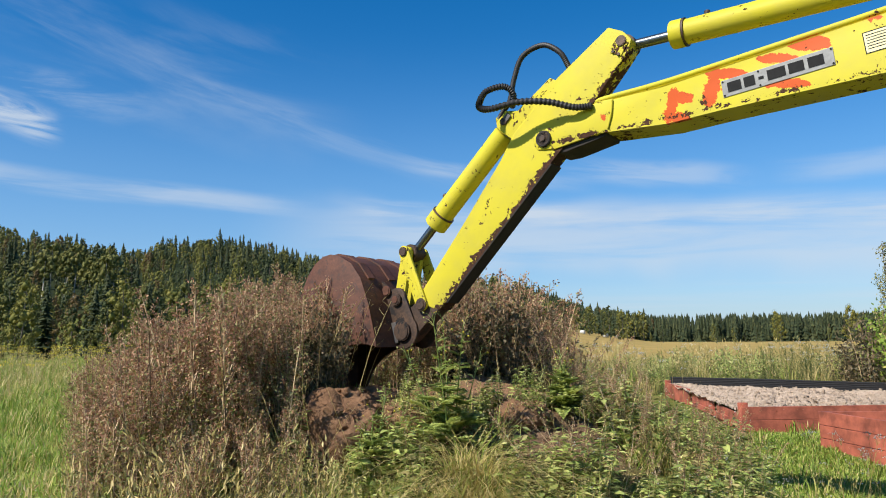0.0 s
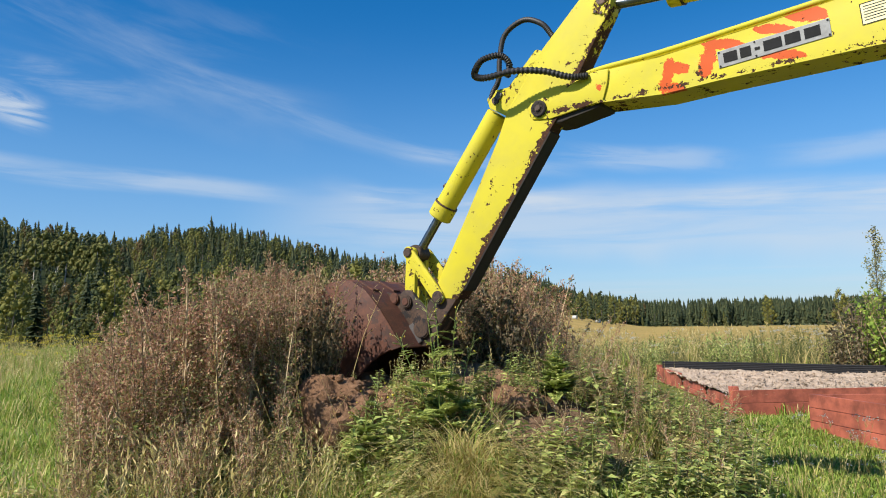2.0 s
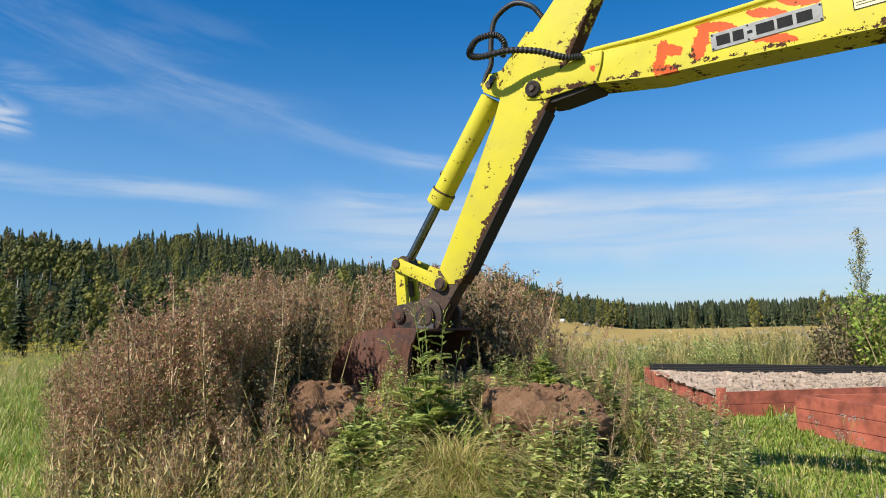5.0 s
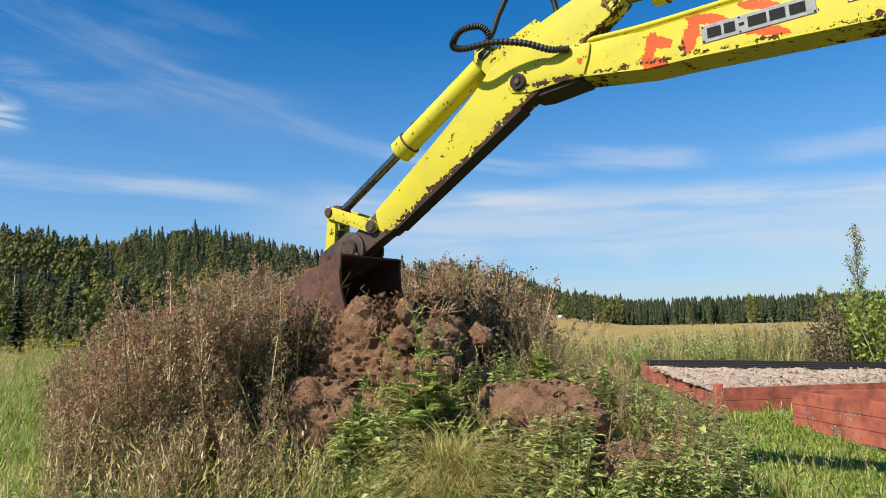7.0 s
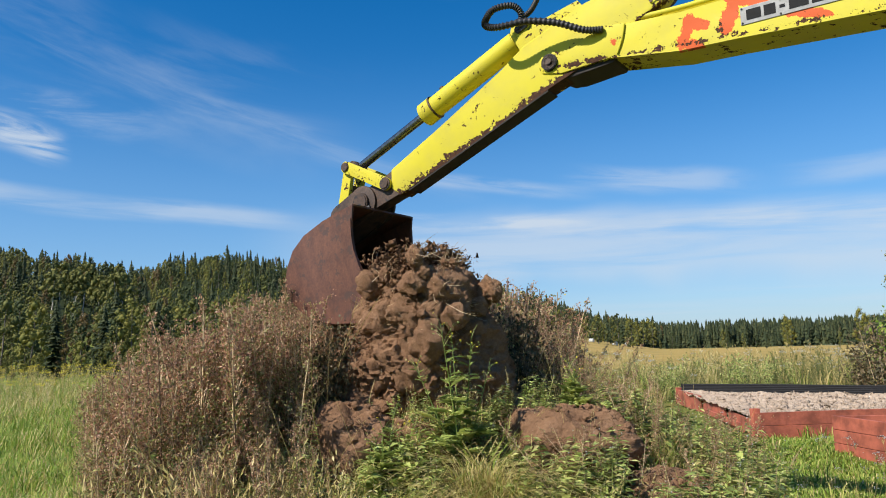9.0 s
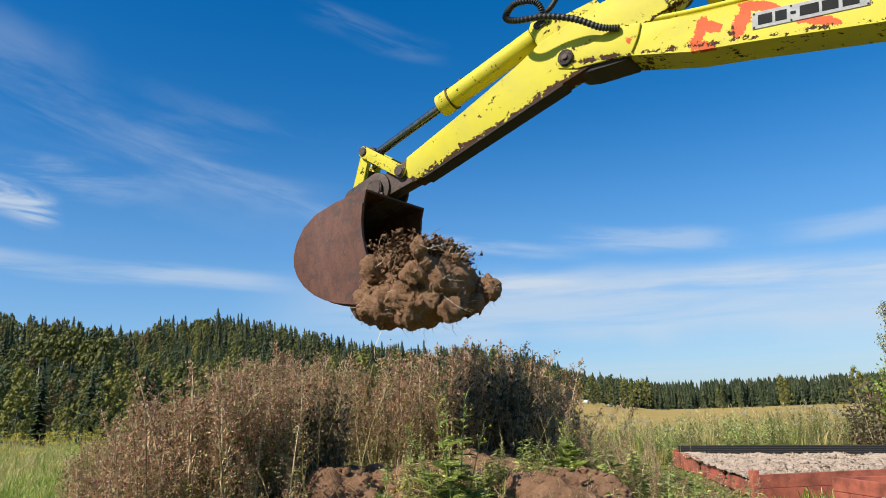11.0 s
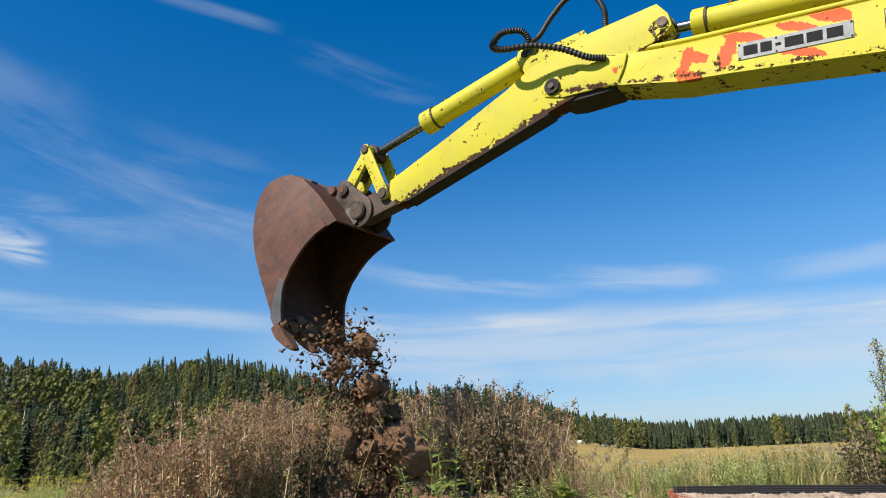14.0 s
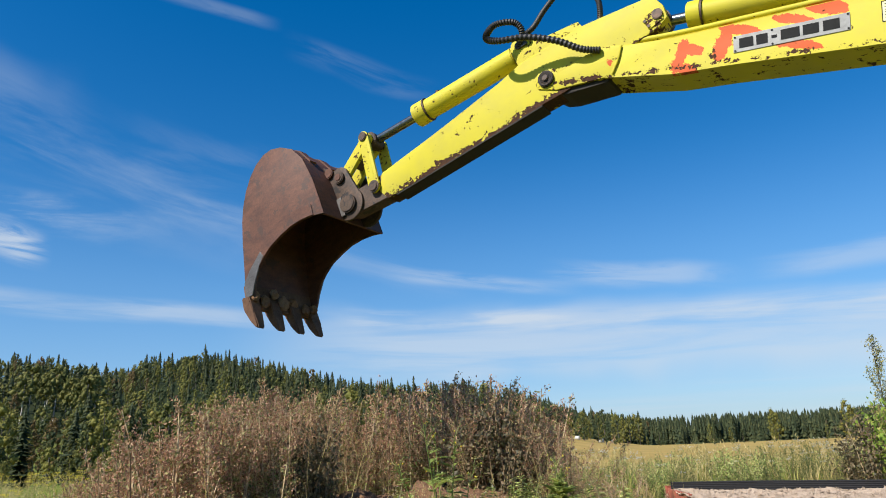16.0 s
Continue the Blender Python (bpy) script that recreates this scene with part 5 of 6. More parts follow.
def scatter_weeds():
    rng = np.random.default_rng(21)
    mugs = [mugwort(rng, 23, rng.uniform(0.25, 0.6)) for _ in range(8)]
    leafy = [mugwort(rng, 20, rng.uniform(0.7, 1.0)) for _ in range(5)]
    dark = [leafy_shrub(rng) for _ in range(4)]
    thick = Stuff()
    for _ in range(640):
        b = radians(rng.uniform(-26.0, -7.8))
        r = rng.uniform(5.6, 7.6)
        if b > radians(-11.2) and r < 6.6:
            continue
        x, y = r * math.sin(b), r * math.cos(b)
        bd = math.degrees(b)
        top = 1.6 + r * math.tan(radians(np.interp(bd, [-26, -24, -20, -15, -12, -9, -7.4], [-1.2, 1.0, 2.9, 4.7, 5.4, 5.8, 3.8]))) * rng.uniform(0.75, 1.05)
        lowness = 0.5 + 0.5 * noise.noise((x * 2.2, y * 2.2, 3.3))
        clump = noise.noise((x * 3.4, y * 3.4, 8.0))
        if bare(x, y) or clump < -0.22:
            continue
        h = (1 + 0.22 * clump) * max(0.4, top - gz(x, y)) * rng.uniform(0.6, 0.85) * (0.9 + 0.4 * lowness)
        thick.add(mugs[rng.integers(8)], (x, y, gz(x, y)), rng.uniform(0, 6.3), h, tuple(rng.normal(0, 0.07, 2)))
    for _ in range(330):
        b = radians(rng.uniform(-28.5, -8.5))
        r = rng.uniform(4.75, 5.75)
        x, y = r * math.sin(b), r * math.cos(b)
        if bare(x, y) or (b > radians(-11) and r > 5.1) or noise.noise((x * 3.4, y * 3.4, 2.0)) < -0.1:
            continue
        low_edge = np.interp(math.degrees(b), [-28.5, -24, -12, -8.5], [0.45, 0.8, 0.9, 0.5])
        thick.add((leafy if rng.random() < 0.55 else mugs)[rng.integers(5)], (x, y, gz(x, y)), rng.uniform(0, 6.3), low_edge * rng.uniform(0.55, 1.05), tuple(rng.normal(0, 0.09, 2)))
    thick.build("mugwort_thicket", PLANT_MATS, "dense thicket of withering red-brown mugwort stalks", "weeds")
    back = Stuff()
    for _ in range(280):
        b = radians(rng.uniform(-15, 9.5))
        r = rng.uniform(8.5, 10.2)
        x, y = r * math.sin(b), r * math.cos(b)
        bd = math.degrees(b)
        top = 1.6 + r * math.tan(radians(np.interp(bd, [-15, -8, -3, 0, 3, 6, 8, 9.5], [4.6, 4.2, 4.6, 5.6, 5.2, 4.4, 3.6, 1.6])))
        h = max(0.4, top - gz(x, y)) * rng.uniform(0.6, 1.05)
        back.add(mugs[rng.integers(8)], (x, y, gz(x, y)), rng.uniform(0, 6.3), h, tuple(rng.normal(0, 0.10, 2)))
    for _ in range(80):
        b = radians(rng.uniform(8.5, 15))
        r = rng.uniform(6.3, 8.6)
        x, y = r * math.sin(b), r * math.cos(b)
        back.add(mugs[rng.integers(8)], (x, y, gz(x, y)), rng.uniform(0, 6.3), rng.uniform(0.35, 0.7), tuple(rng.normal(0, 0.3, 2)))
    for _ in range(90):
        b = radians(rng.uniform(2.2, 10.5))
        r = rng.uniform(7.5, 8.5)
        x, y = r * math.sin(b), r * math.cos(b)
        top = 1.6 + r * math.tan(radians(np.interp(math.degrees(b), [2.2, 5, 8, 10.5], [4.6, 4.4, 2.2, 0.0])))
        back.add(mugs[rng.integers(8)], (x, y, gz(x, y)), rng.uniform(0, 6.3), max(0.35, top - gz(x, y)) * rng.uniform(0.6, 1.1), tuple(rng.normal(0, 0.16, 2)))
    back.build("brown_weeds", PLANT_MATS, "dry red-brown weeds on the back of the mound", "weeds")
    for b, r, s in ((-10.0, 6.6, 0.78), (-12.9, 6.7, 0.8), (3.0, 7.75, 1.0), (6.2, 7.9, 0.85), (4.6, 7.6, 1.0), (2.0, 9.0, 1.1)):
        x, y = r * math.sin(radians(b)), r * math.cos(radians(b))
        bush = new("bush")
        bush.location = (x, y, gz(x, y) - 0.05)
        tagged(bush, "dense dark green leafy bush on the mound", "bush")
        turns = [rng.uniform(0, 6.3) for _ in range(2)]
        for name, mat in (("stems", STEM), ("leaves", DARKLEAF)):
            one = Stuff()
            for k in range(2):
                V, Fc, Mi = dark[(k + int(r * 7)) % 4]
                keep = Fc[Mi == mat]
                ids, inv = np.unique(keep, return_inverse=True)
                one.add((V[ids], inv.reshape(keep.shape), Mi[Mi == mat]), (0.1 * k, 0.1 * k, 0), turns[k], s, (0, 0), 1.2 if y < 7.5 else 1.05)
            tagged(one.build(name, PLANT_MATS, "", "", parent=bush), kind="stuff")
    green = Stuff()
    for _ in range(34):
        b = radians(rng.uniform(9, 33))
        r = rng.uniform(20, 33)
        x, y = r * math.sin(b), r * math.cos(b)
        if 3.0 < x < 13.2 and y < 21.8 - max(0.0, x - 6.0) * 0.72:
            continue
        V, Fc, Mi = dark[rng.integers(4)]
        green.add((V, Fc, np.where(Mi == DARKLEAF, WEED, Mi)), (x, y, gz(x, y) - 0.1), rng.uniform(0, 6.3), rng.uniform(0.8, 1.4))
    for b, r, h in ((28.6, 21.5, 1.5), (29.8, 21.0, 2.0), (31.2, 21.4, 2.3), (32.6, 20.6, 2.4), (30.4, 23.0, 2.2), (34.0, 21.0, 2.3)):
        x, y = r * math.sin(radians(b)), r * math.cos(radians(b))
        V, Fc, Mi = dark[rng.integers(4)]
        green.add((V, Fc, np.where(Mi == DARKLEAF, GRASS if h > 2.25 else DARKLEAF, Mi)), (x, y, gz(x, y) - 0.1), rng.uniform(0, 6.3), h)
    belt = Stuff()
    sparse = [mugwort(rng, 13, 0.9) for _ in range(4)]
    for _ in range(950):
        b = rng.uniform(6, 36)
        r = rng.uniform(17.5, 30)
        x, y = r * math.sin(radians(b)), r * math.cos(radians(b))
        patch = noise.noise((x * 0.45, y * 0.45, 11.0))
        if 3.0 < x < 13.2 and y < 21.6 - max(0.0, x - 6.0) * 0.72 or patch < -0.34:
            continue
        V, Fc, Mi = sparse[rng.integers(4)]
        h = np.interp(b, [6, 12, 18, 26, 35], [0.85, 1.05, 1.30, 1.50, 1.55]) * rng.uniform(0.5, 1.0)
        belt.add((V, Fc, np.where(Mi == STEM, STRAW if patch < -0.2 else RANK, RANK)), (x, y, gz(x, y)), rng.uniform(0, 6.3), h, tuple(rng.normal(0, 0.15, 2)))
    belt.build("meadow_weeds", PLANT_MATS, "rank green weeds in the tall meadow grass", "weeds")
    green.build("low_willows", PLANT_MATS, "low green willow scrub in the tall grass", "shrubs")
    weeds = [leafy_weed(rng, 17, rng.uniform(0.075, 0.145), rng.uniform(0.1, 0.6)) for _ in range(10)]
    broad = [leafy_weed(rng, 13, rng.uniform(0.11, 0.17), 0.15) for _ in range(6)]
    low = Stuff()
    for _ in range(400):
        b = radians(rng.uniform(9, 23))
        r = rng.uniform(5.0, 8.2)
        x, y = r * math.sin(b), r * math.cos(b)
        if (b > radians(20) and r > 6.4) or bare(x, y):
            continue
        low.add(weeds[rng.integers(10)], (x, y, gz(x, y)), rng.uniform(0, 6.3), rng.uniform(0.55, 1.1), tuple(rng.normal(0, 0.15, 2)))
    for _ in range(120):
        b = radians(rng.uniform(-8, 21))
        r = rng.uniform(4.75, 6.1)
        x, y = r * math.sin(b), r * math.cos(b)
        if bare(x, y) or abs(b - radians(1.6)) < radians(2.6):
            continue
        low.add(broad[rng.integers(6)], (x, y, gz(x, y)), rng.uniform(0, 6.3), rng.uniform(0.5, 0.95), tuple(rng.normal(0, 0.2, 2)))
    for _ in range(48):
        b = radians(rng.uniform(-7, 8))
        r = rng.uniform(6.0, 6.5)
        x, y = r * math.sin(b), r * math.cos(b)
        low.add(weeds[rng.integers(10)], (x, y, gz(x, y)), rng.uniform(0, 6.3), rng.uniform(0.35, 0.65), tuple(rng.normal(0, 0.2, 2)))
    for _ in range(170):
        b = radians(rng.uniform(-12, 10))
        r = rng.uniform(4.7, 6.2)
        x, y = r * math.sin(b), r * math.cos(b)
        if bare(x, y):
            continue
        low.add(weeds[rng.integers(10)], (x, y, gz(x, y)), rng.uniform(0, 6.3), rng.uniform(0.3, 0.7), tuple(rng.normal(0, 0.2, 2)))
    for _ in range(260):
        b = radians(rng.uniform(-33, -10))
        r = rng.uniform(4.9, 6.2)
        x, y = r * math.sin(b), r * math.cos(b)
        low.add(weeds[rng.integers(10)], (x, y, gz(x, y)), rng.uniform(0, 6.3), rng.uniform(0.4, 0.9), tuple(rng.normal(0, 0.2, 2)))
    for _ in range(170):
        b = radians(rng.uniform(8, 22))
        r = rng.uniform(5.2, 7.6)
        x, y = r * math.sin(b), r * math.cos(b)
        if not bare(x, y):
            low.add(mugs[rng.integers(8)], (x, y, gz(x, y)), rng.uniform(0, 6.3), rng.uniform(0.35, 0.75), tuple(rng.normal(0, 0.25, 2)))
    low.build("green_weeds", PLANT_MATS, "tangled broad-leaved green weeds on the slope", "weeds")
    # tussocks of hanging tan grass
    tuft = [blades(rng, 260, 0.40, 0.85, 0.14, 2.25, 0.0036, STRAW, GRASS, 0.25) for _ in range(3)]
    for b, r, s in ((1.6, 5.3, 0.9), (3.4, 5.2, 0.75), (-0.4, 5.0, 0.7), (2.4, 4.9, 0.8)):
        one = Stuff()
        x, y = r * math.sin(radians(b)), r * math.cos(radians(b))
        one.add(tuft[int(r * 10) % 3], (x, y, gz(x, y) + 0.05), 0.5, s)
        one.build("grass_tussock", PLANT_MATS, "tussock of drooping tan grass on the slope", "grass", kind="thing")
    # long dry stalks that lean out of the weeds
    dry = Stuff()
    pats = []
    for _ in range(5):
        P = Pattern()
        c = rng.normal(0, 0.12, 2)
        P.stem([np.array([c[0] * u * u, c[1] * u * u, u]) for u in (0, 0.3, 0.6, 1.0)], 0.004, 0.0015, STRAW)
        for k in range(5):
            u = rng.uniform(0.5, 1.0)
            p = np.array([c[0] * u * u, c[1] * u * u, u])
            P.strip([p, p + np.append(rng.normal(0, 0.06, 2), 0.06), p + np.append(rng.normal(0, 0.10, 2), 0.12)], [0.0015, 0.0012], (1, 0, 0), STRAW)
        pats.append(P.done())
    for _ in range(150):
        b = radians(rng.uniform(-26, -6) if rng.random() < 0.55 else rng.uniform(6, 21))
        r = rng.uniform(5.3, 8.0)
        x, y = r * math.sin(b), r * math.cos(b)
        dry.add(pats[rng.integers(5)], (x, y, gz(x, y)), rng.uniform(0, 6.3), rng.uniform(0.6, 1.2) if b < 0 else rng.uniform(0.35, 0.75), tuple(rng.normal(0, 0.35, 2)))
    dry.build("dry_stalks", PLANT_MATS, "thin tan dry stalks leaning among the weeds", "weeds")
    # flowers of the meadow and the lawn
    umb = [flower_stalk(rng, FLOWER, 1.0) for _ in range(4)]
    bl = Stuff()
    for _ in range(230):
        b = radians(rng.normal(26.5, 1.6) if rng.random() < 0.5 else rng.uniform(9, 33))
        r = rng.uniform(15, 26)
        x, y = r * math.sin(b), r * math.cos(b)
        if clear_of_beds(x, y):
            bl.add(umb[rng.integers(4)], (x, y, gz(x, y)), rng.uniform(0, 6.3), rng.uniform(0.9, 1.5))
    for _ in range(26):
        b = radians(rng.uniform(27.0, 31))
        r = rng.uniform(6.6, 8.2)
        x, y = r * math.sin(b), r * math.cos(b)
        bl.add(umb[rng.integers(4)], (x, y, gz(x, y)), rng.uniform(0, 6.3), rng.uniform(0.35, 0.75), tuple(rng.normal(0, 0.2, 2)))
    clover = Pattern()
    for _ in range(3):
        clover.blob((rng.normal(0, 0.05), rng.normal(0, 0.05), 0.16), 0.013, FLOWER, rng)
    clover = clover.done()
    for _ in range(170):
        x, y = in_view(rng, 6, 12)
        if x / y > 0.3 and clear_of_beds(x, y):
            bl.add(clover, (x, y, gz(x, y)), rng.uniform(0, 6.3), 1.0)
    yel = [flower_stalk(rng, YFLOWER, 0.6) for _ in range(3)]
    for _ in range(260):
        b = radians(rng.uniform(-33, -20))
        r = rng.uniform(26, 75)
        x, y = r * math.sin(b), r * math.cos(b)
        bl.add(yel[rng.integers(3)], (x, y, gz(x, y)), rng.uniform(0, 6.3), 1.0 + r / 45)
    bl.build("wild_flowers", PLANT_MATS, "scattered white and yellow wild flowers", "flowers")


def build_thistle(x, y, h, seed, label):
    """One tall sow thistle: stem, jagged leaves, flower heads."""
    rng = np.random.default_rng(seed)
    root = new("sow_thistle")
    tagged(root, label, "weed")
    root.location = (x, y, gz(x, y))
    stems, leaves, heads = Pattern(), Pattern(), Pattern()
    for s in range(6):
        b = rng.normal(0, 0.15, 2)
        hh = h * rng.uniform(0.65, 1.0) if s else h
        pts = [np.array([b[0] * u * hh, b[1] * u * hh, u * hh]) for u in (0, 0.3, 0.6, 0.85, 1.0)]
        stems.stem(pts, 0.008, 0.003, 0)
        for k in range(22):
            u = rng.uniform(0.08, 0.9)
            a = rng.uniform(0, 6.28)
            d = np.array([math.cos(a), math.sin(a), rng.uniform(-0.1, 0.7)])
            d /= np.linalg.norm(d)
            L = 0.25 * (1.15 - u) * rng.uniform(0.7, 1.3)
            p = np.array([b[0] * u * hh, b[1] * u * hh, u * hh])
            leaves.leaf(p, d, UP, L, L * 0.22, 0)
            side = np.cross(d, UP)
            for j in range(5):
                q = p + d * L * (0.2 + 0.16 * j)
                for sg in (1, -1):
                    leaves.leaf(q, side * sg + d * 0.4, UP, L * 0.22 * (1 - 0.1 * j), L * 0.085, 0)
        for k in range(7):
            a = rng.uniform(0, 6.28)
            u = rng.uniform(0.8, 1.0)
            p = np.array([b[0] * u * hh, b[1] * u * hh, u * hh])
            e = p + np.array([math.cos(a) * 0.07, math.sin(a) * 0.07, rng.uniform(0.02, 0.1)])
            stems.stem([p, (p + e) / 2 + [0, 0, 0.012], e], 0.003, 0.002, 0)
            heads.blob(e, 0.013, 0 if k % 3 else 1, rng)
    for name, pat, mats in (("stem", stems, [M_WEED]), ("leaves", leaves, [M_WEED]), ("flower_heads", heads, [M_WEED, M_YFLOWER])):
        st = Stuff()
        st.add(pat.done(), (0, 0, 0))
        ob = st.build(name, mats, "", "", parent=root)
        if name != "stem":
            tagged(ob, kind="stuff")


def build_sapling(x, y, h):
    """A young willow: trunk, limbs and small sunlit leaves."""
    rng = np.random.default_rng(8)
    root = new("willow_sapling")
    tagged(root, "slender young willow with small yellow-green leaves", "tree")
    root.location = (x, y, gz(x, y))
    wood, leaves = Pattern(), Pattern()
    tr = [np.array([0.05 * math.sin(u * 3), 0.04 * math.cos(u * 4), u * h]) for u in np.linspace(0, 1, 7)]
    wood.stem(tr, 0.035, 0.006, 0)
    for k in range(44):
        u = 0.08 + 0.9 * k / 44
        a = rng.uniform(0, 6.28)
        L = h * 0.21 * (1.05 - u) ** 0.9 * rng.uniform(0.6, 1.15) + 0.08
        p = np.array([0.05 * math.sin(u * 3), 0.04 * math.cos(u * 4), u * h])
        d = np.array([math.cos(a) * 0.55, math.sin(a) * 0.55, 0.85])
        wood.stem([p, p + d * L * 0.5, p + d * L + [0, 0, 0.05]], 0.009, 0.002, 0)
        for j in range(int(16 + 60 * L)):
            q = p + d * L * rng.uniform(0.15, 1.05) + rng.normal(0, 0.05, 3)
            leaves.leaf(q, unit(rng) + d * 0.4, unit(rng), rng.uniform(0.05, 0.09), rng.uniform(0.012, 0.02), 0)
    st = Stuff()
    st.add(wood.done(), (0, 0, 0))
    st.build("trunk", [M_BARK], "", "", parent=root)
    st = Stuff()
    st.add(leaves.done(), (0, 0, 0))
    st.build("crown", [M_MUG], "", "", parent=root)


def build_bales():
    rng = random.Random(5)
    proto = None
    for b, r in ((8.6, 236), (9.3, 250), (10.6, 246), (11.1, 268), (12.3, 250), (13.2, 275)):
        x, y = r * math.sin(radians(b)), r * math.cos(radians(b))
        m = pose(x, y, float(ground_z(x, y)) + 0.6, 0, 0, rng.uniform(0, 180))
        if proto is None:
            proto = part("hay_bale", rod(bmesh.new(), (-0.75, 0, 0), (0.75, 0, 0), 0.66, 20, bevel=0.12), M_BALE, None, "", True)
            tagged(proto, "white plastic-wrapped round hay bale on the field", "hay bale", "bales on the field")
            proto.matrix_world = m
        else:
            copy_thing(proto, m)


scatter_grass()
scatter_weeds()
build_thistle(0.05, 5.7, 1.12, 5, "tall green sow thistle with small yellow buds")
build_thistle(-0.55, 5.5, 0.62, 6, "broad-leaved green thistle beside bare soil")
build_thistle(1.0, 6.4, 0.5, 7, "leafy green weed on the crest of the mound")
build_sapling(11.4, 19.05, 4.05)
build_bales()

# ---------------------------------------------------------------- soil


def soil_heap(name, x, y, sx, sy, sz, seed, label, lumps=60, sub=5):
    """A bank of loose earth with clods over it; its base lies in the ground."""
    rng = random.Random(seed)
    base = lump(bmesh.new(), (0, 0, 0), (sx, sy, sz), seed, sub, 0.22)
    ob = part(name, base, M_SOIL, None, "", True)
    bm = bmesh.new()
    for _ in range(lumps):
        a, u = rng.uniform(0, math.tau), math.sqrt(rng.random())
        r = 0.008 + 0.036 * rng.random() ** 2
        z = sz * math.sqrt(max(0.02, 1 - u * u)) * 0.97
        lump(bm, (math.cos(a) * u * sx, math.sin(a) * u * sy, z), (r, r, r * 0.8), rng.random() * 50, 2, 0.5)
    tagged(part("loose_soil", bm, M_SOIL, ob, "", True), kind="stuff")
    tagged(ob, label, "soil heap")
    ob.location = (x, y, gz(x, y))
    return ob


soil_heap("soil_heap", -0.84, 5.98, 0.40, 0.32, 0.44, 1, "crumbling bank of bare brown soil")
soil_heap("soil_heap", -0.42, 6.1, 0.25, 0.22, 0.18, 7, "small patch of bare pale soil", 14)
HEAP = soil_heap("loose_soil_heap", 0.92, 5.98, 0.54, 0.38, 0.33, 2, "freshly dug heap of loose brown soil", 110)
SPILL = soil_heap("loose_soil_heap", 1.52, 5.55, 0.36, 0.34, 0.27, 3, "freshly spilled brown soil on the slope", 80)
soil_heap("soil_heap", 0.62, 6.15, 0.26, 0.2, 0.14, 4, "dark bare earth among the weeds", 16)
soil_heap("soil_heap", 0.1, 7.3, 1.15, 0.75, 0.12, 9, "dug bare earth under the bucket", 50)

MASS = soil_heap("soil_mass", -0.38, 6.75, 0.78, 0.48, 0.68, 14, "large mass of brown soil pushed up by the bucket", 160, 6)


def build_load():
    """Clods that the bucket lifts, in the bucket's space: (thing, place, second of letting go)."""
    rng = random.Random(12)
    made = []
    M_TUFT = [M_STEM]
    core = [((0.94, 0.0, -0.02), (0.20, 0.34, 0.26)), ((0.96, 0.06, -0.30), (0.27, 0.38, 0.34)), ((0.98, 0.08, -0.62), (0.30, 0.40, 0.36)),
            ((0.88, 0.14, -0.46), (0.26, 0.34, 0.36)), ((1.04, 0.40, -0.34), (0.25, 0.16, 0.30)), ((1.08, 0.36, -0.66), (0.26, 0.22, 0.30)),
            ((1.00, 0.22, -0.84), (0.26, 0.30, 0.26)), ((0.92, -0.10, -0.74), (0.24, 0.30, 0.28))]
    hang = [((1.38, 0.34, -0.55), 9.7), ((1.46, 0.42, -0.22), 9.5), ((1.34, 0.40, -0.80), 10.3), ((1.55, 0.36, -0.5), 9.35)]
    for k in range(120):
        z = 0.10 - 1.16 * rng.random()
        x = rng.uniform(0.66 if z < -0.25 else 0.84, 1.24)
        y = rng.uniform(-0.38, 0.54 if z < -0.30 else 0.30)
        r = 0.03 + 0.10 * rng.random() ** 1.6
        size = (r * rng.uniform(0.9, 1.25), r, r * rng.uniform(0.8, 1.1))
        early = None
        if z > -0.6 and y < 0.42:
            x = min(x, 1.14 - r)
        if k < 8:
            (x, y, z), size = core[k]
            r = sum(size) / 3
        elif k < 12:
            (x, y, z), early = hang[k - 8]
            size, r = (0.20, 0.14, 0.16), 0.15
        bm = lump(bmesh.new(), (0, 0, 0), size, k + 20, 5 if k < 8 else 4 if k < 40 else 3, 0.24 if k < 8 else 0.34)
        ob = part("soil_clod", bm, M_SOIL, None, "", True)
        tagged(ob, "lump of brown soil with roots dug up by the bucket", "soil", "soil in the bucket")
        if k % 2 == 0:
            g = np.random.default_rng(k)
            P = Pattern()
            for _ in range(30):
                p = unit(g) * r * 0.95
                d = p / np.linalg.norm(p) * 0.6 + g.normal(0, 0.5, 3)
                L = g.uniform(0.08, 0.24)
                side = np.cross(d, unit(g))
                P.strip([p, p + d * L * 0.5, p + d * L * 0.8 + np.array([0, 0, -0.05])], [0.0022, 0.0018], side / (np.linalg.norm(side) + 1e-6), 0)
            st = Stuff()
            st.add(P.done(), (0, 0, 0))
            tagged(st.build("root_tuft", M_TUFT, "dry grass and roots", "", parent=ob), kind="stuff")
        x, z = x + 0.12, z + 0.13
        out = (-z + 0.3) / 1.35
        made.append((ob, (x, y, z), early or 13.85 - 1.25 * max(0.0, out) ** 1.4 + rng.uniform(-0.35, 0.15)))
    return made


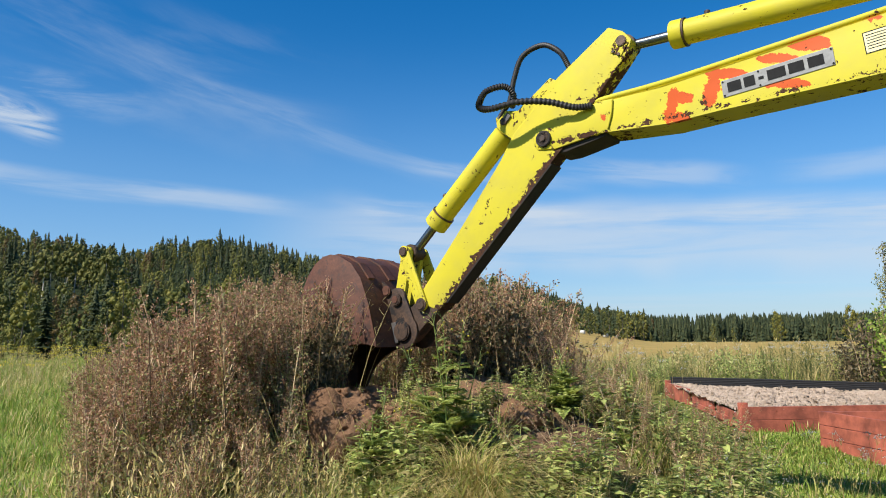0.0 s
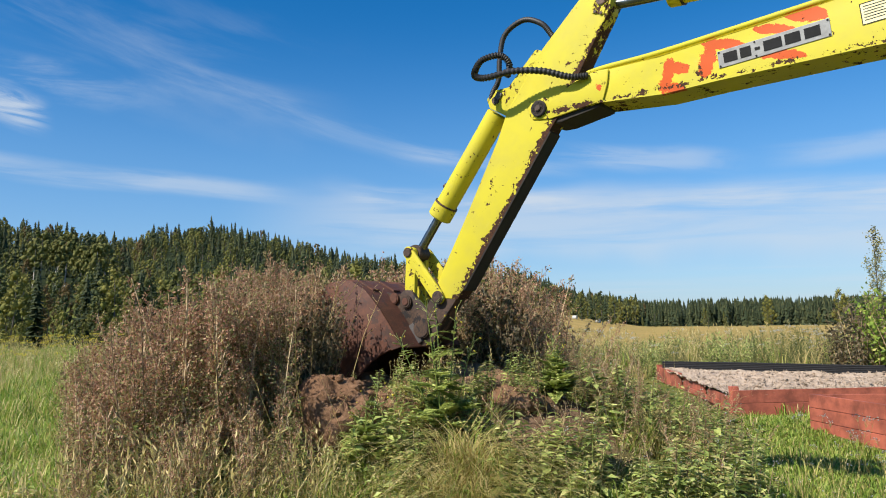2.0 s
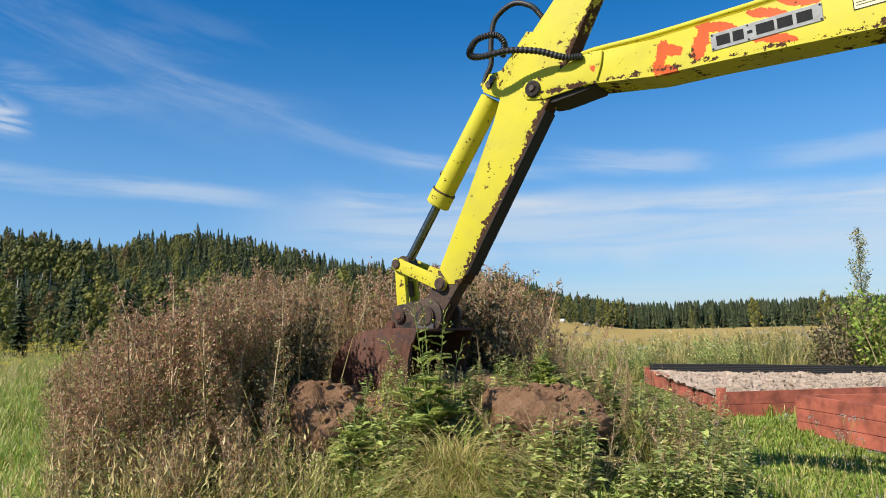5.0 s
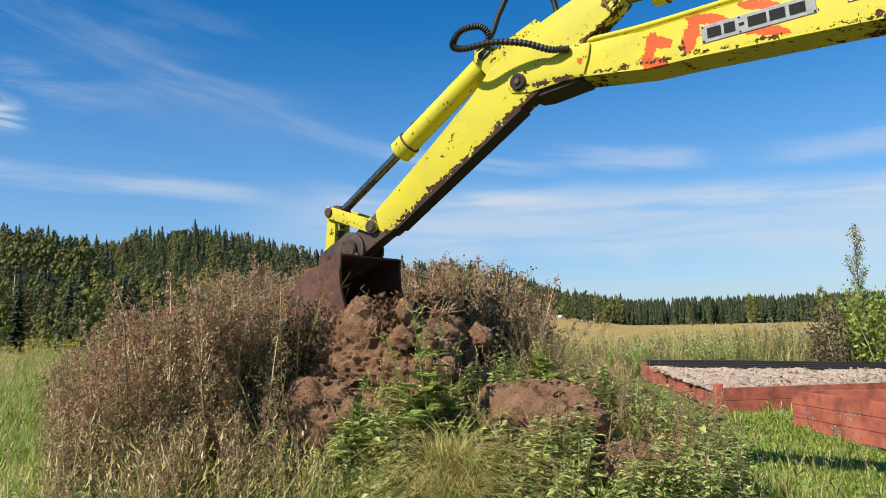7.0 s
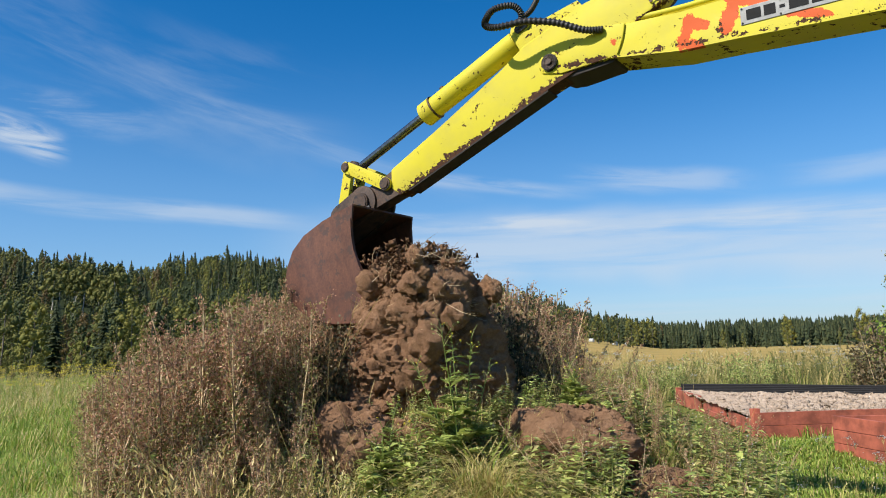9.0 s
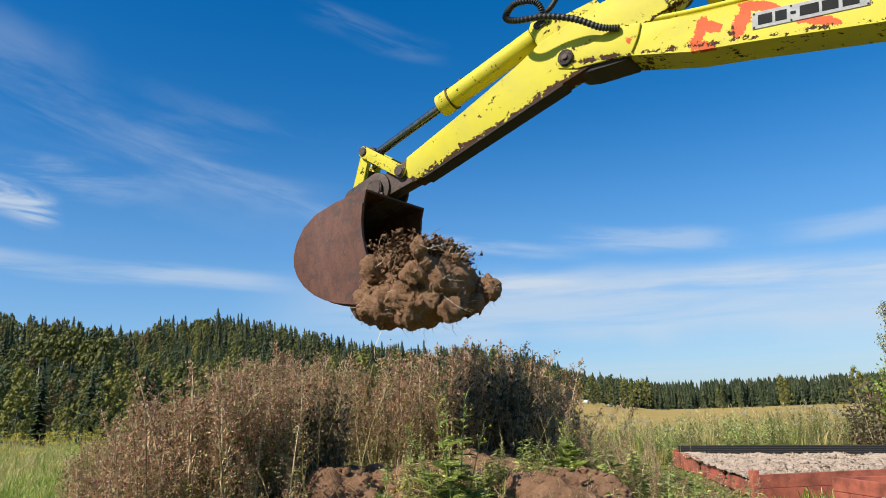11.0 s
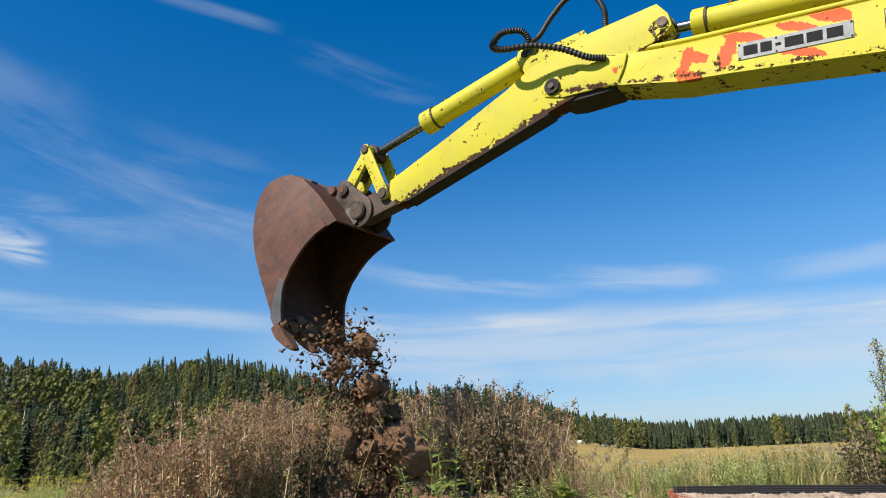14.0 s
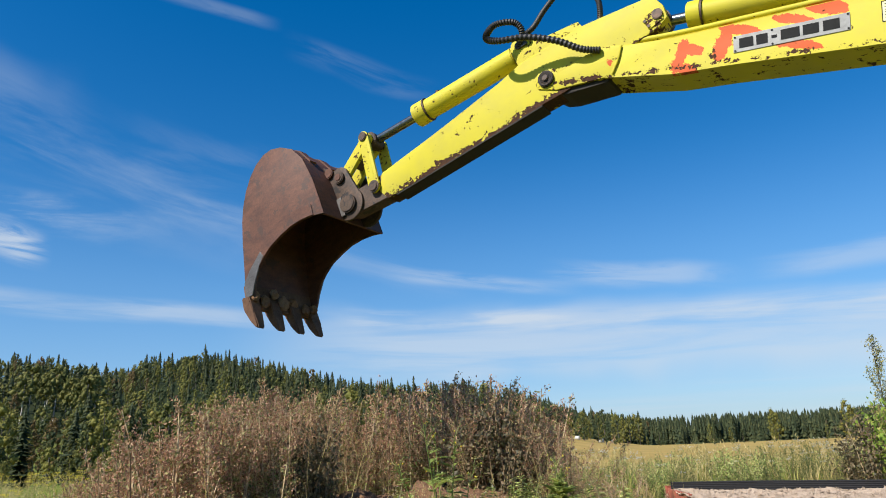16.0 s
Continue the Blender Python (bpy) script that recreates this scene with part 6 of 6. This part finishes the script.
def build_crumbs():
    """Loose showers of soil that drop from the load: (thing, place in the bucket, second of letting go)."""
    made = []
    showers = [(t, 220, 0.05, 0.10, 0.18, (0.90, 0.0, -0.15)) for t in (8.8, 9.2, 11.3, 11.65)]
    showers += [(11.66 + 0.12 * k, 1500 if k > 1 else 1100, 0.17, 0.24, 0.30, (0.92 + 0.04 * (k % 3), 0.06 * (k % 4) - 0.05, -0.45)) for k in range(19)]
    showers += [(t, 90, 0.035, 0.04, 0.26, (1.16, y, -0.3)) for t, y in ((14.0, 0.3), (14.15, 0.0), (14.4, 0.2), (15.2, 0.34), (15.6, 0.34), (15.8, 0.34))]
    for k, (t, n, sx, sy, tall, pos) in enumerate(showers):
        g = np.random.default_rng(k + 70)
        P = Pattern()
        for _ in range(n):
            P.blob((np.clip(g.normal(0, sx), -1.7 * sx, 1.7 * sx), np.clip(g.normal(0, sy), -1.8 * sy, 1.8 * sy), g.uniform(-tall, tall)), 0.004 + (0.045 if n > 1000 else 0.012) * g.random() ** 4, 0, g)
        st = Stuff()
        st.add(P.done(), (0, 0, 0))
        ob = st.build("soil_crumbs", [M_SOIL], "fine brown soil crumbs trickling from the bucket", "soil")
        made.append((ob, pos, t))
    return made


LOAD, CRUMBS = build_load(), build_crumbs()


# ---------------------------------------------------------------- what moves


def arm_at(t):
    """The row of ARM at any second, by a smooth curve through its rows."""
    T = [r[0] for r in ARM]
    i = min(max(int(np.searchsorted(T, t, "right")) - 1, 0), len(T) - 2)
    a, b = ARM[i], ARM[i + 1]
    h = b[0] - a[0]
    u = (t - a[0]) / h
    out = [t]
    for k in range(1, 6):
        def slope(j):
            if j == 0 or j == len(ARM) - 1:
                return 0.0
            p, q, r = ARM[j - 1], ARM[j], ARM[j + 1]
            s0, s1 = (q[k] - p[k]) / (q[0] - p[0]), (r[k] - q[k]) / (r[0] - q[0])
            return 0.0 if s0 * s1 <= 0 else 2 * s0 * s1 / (s0 + s1)
        m0, m1 = slope(i), slope(i + 1)
        out.append((2 * u ** 3 - 3 * u ** 2 + 1) * a[k] + (u ** 3 - 2 * u ** 2 + u) * h * m0 + (3 * u ** 2 - 2 * u ** 3) * b[k] + (u ** 3 - u ** 2) * h * m1)
    return tuple(out)


def carried(t, p):
    """The world pose of a thing that lies at p in the bucket."""
    row = arm_at(t)
    return slew_pose(row) @ arm_poses(row)["bucket"] @ pose(*p)


def fall(ob, p, let_go, seed, rest):
    """Lies in the mound, is lifted with the bucket, slides out over the teeth, drops and comes to rest on the mound."""
    rng = random.Random(seed)
    low = carried(4.5, p)
    low.translation.z = min(low.translation.z, 0.95) - 0.25
    rows = [(0.0, low), (4.4, low)]
    way = max(0.0, p[2] + 0.80) if let_go > 11 else 0.0
    slide = 0.1 + 0.32 * way ** 0.5 * 1.6
    go = let_go - slide
    t = 5.1
    while t < go - 0.1:
        rows.append((t, carried(t, p)))
        t += 0.3
    for k in range(5):
        u = k / 4
        rows.append((go + slide * u, carried(go + slide * u, (p[0] - 0.06 * u * way, p[1], p[2] - way * u * u))))
    start = rows[-1][1]
    p0, q0 = start.translation.copy(), start.to_quaternion()
    drift = 1.0 if rest > -0.2 else 0.35
    speed = Vector((rng.uniform(-0.45, 1.1), rng.uniform(-0.35, 0.25), 0)) * drift
    if way > 0:
        speed += (p0 - rows[-2][1].translation) / (slide / 4) * 0.12
    ground = gz(p0.x, p0.y) + rest
    axis = Vector((rng.gauss(0, 1), rng.gauss(0, 1), rng.gauss(0, 1))).normalized()
    dt, m = 0.0, start
    while dt < 1.2:
        dt += 0.1
        z = p0.z + min(speed.z, 0.0) * dt - 4.9 * dt * dt
        hit = z <= ground
        pos = Vector((p0.x + speed.x * dt, p0.y + speed.y * dt, max(z, ground)))
        m = Matrix.Translation(pos) @ Matrix.Rotation(0.9 * dt, 4, axis) @ q0.to_matrix().to_4x4()
        if let_go + dt < 15.95:
            rows.append((let_go + dt, m))
        if hit:
            break
    rows.append((16.0, m))
    walk(ob, rows)


def rise(ob, t0, t1, depth):
    """Loose soil that the bucket pushes up out of the mound."""
    p = ob.location.copy()
    low = Matrix.Translation(p - Vector((0, 0, depth)))
    mid = Matrix.Translation(p - Vector((0, 0, depth * 0.35)))
    top = Matrix.Translation(p)
    walk(ob, [(0.0, low), (t0, low), ((t0 + t1) / 2, mid), (t1, top), (16.0, top)])


def motions():
    times = [k * 0.25 for k in range(65)]
    rows = [arm_at(t) for t in times]
    walk(MACHINE, [(row[0], slew_pose(row)) for row in rows])
    tracks = {k: [] for k in ARM_PARTS}
    for row in rows:
        poses = arm_poses(row)
        for k in ARM_PARTS:
            tracks[k].append((row[0], poses[k]))
    for k, ob in ARM_PARTS.items():
        walk(ob, tracks[k])
    for k, (ob, p, t) in enumerate(LOAD):
        fall(ob, p, t, k, -0.05)
    for k, (ob, p, t) in enumerate(CRUMBS):
        fall(ob, p, t, k + 50, -0.3)
    # the mass is pushed up, lifted a little, and crumbles back
    p = MASS.location.copy()
    walk(MASS, [(t, Matrix.Translation((p.x + dx, p.y, p.z + dz)) @ Matrix.Rotation(radians(a), 4, "X"))
                for t, dx, dz, a in ((0.0, 0, -0.95, 0), (4.5, 0, -0.95, 0), (5.6, 0, -0.5, 2), (6.8, 0, 0.06, 4), (7.5, 0.02, 0.08, 5), (8.2, 0.05, 0.12, 6),
                                     (8.7, 0.08, 0.26, 8), (9.1, 0.10, 0.42, 8), (9.5, 0.10, 0.36, 8), (9.9, 0.10, -0.25, 8), (10.2, 0.10, -0.80, 8), (16.0, 0.10, -0.80, 8))])
    rise(HEAP, 2.4, 5.0, 0.62)
    rise(SPILL, 4.4, 6.4, 0.5)


motions()
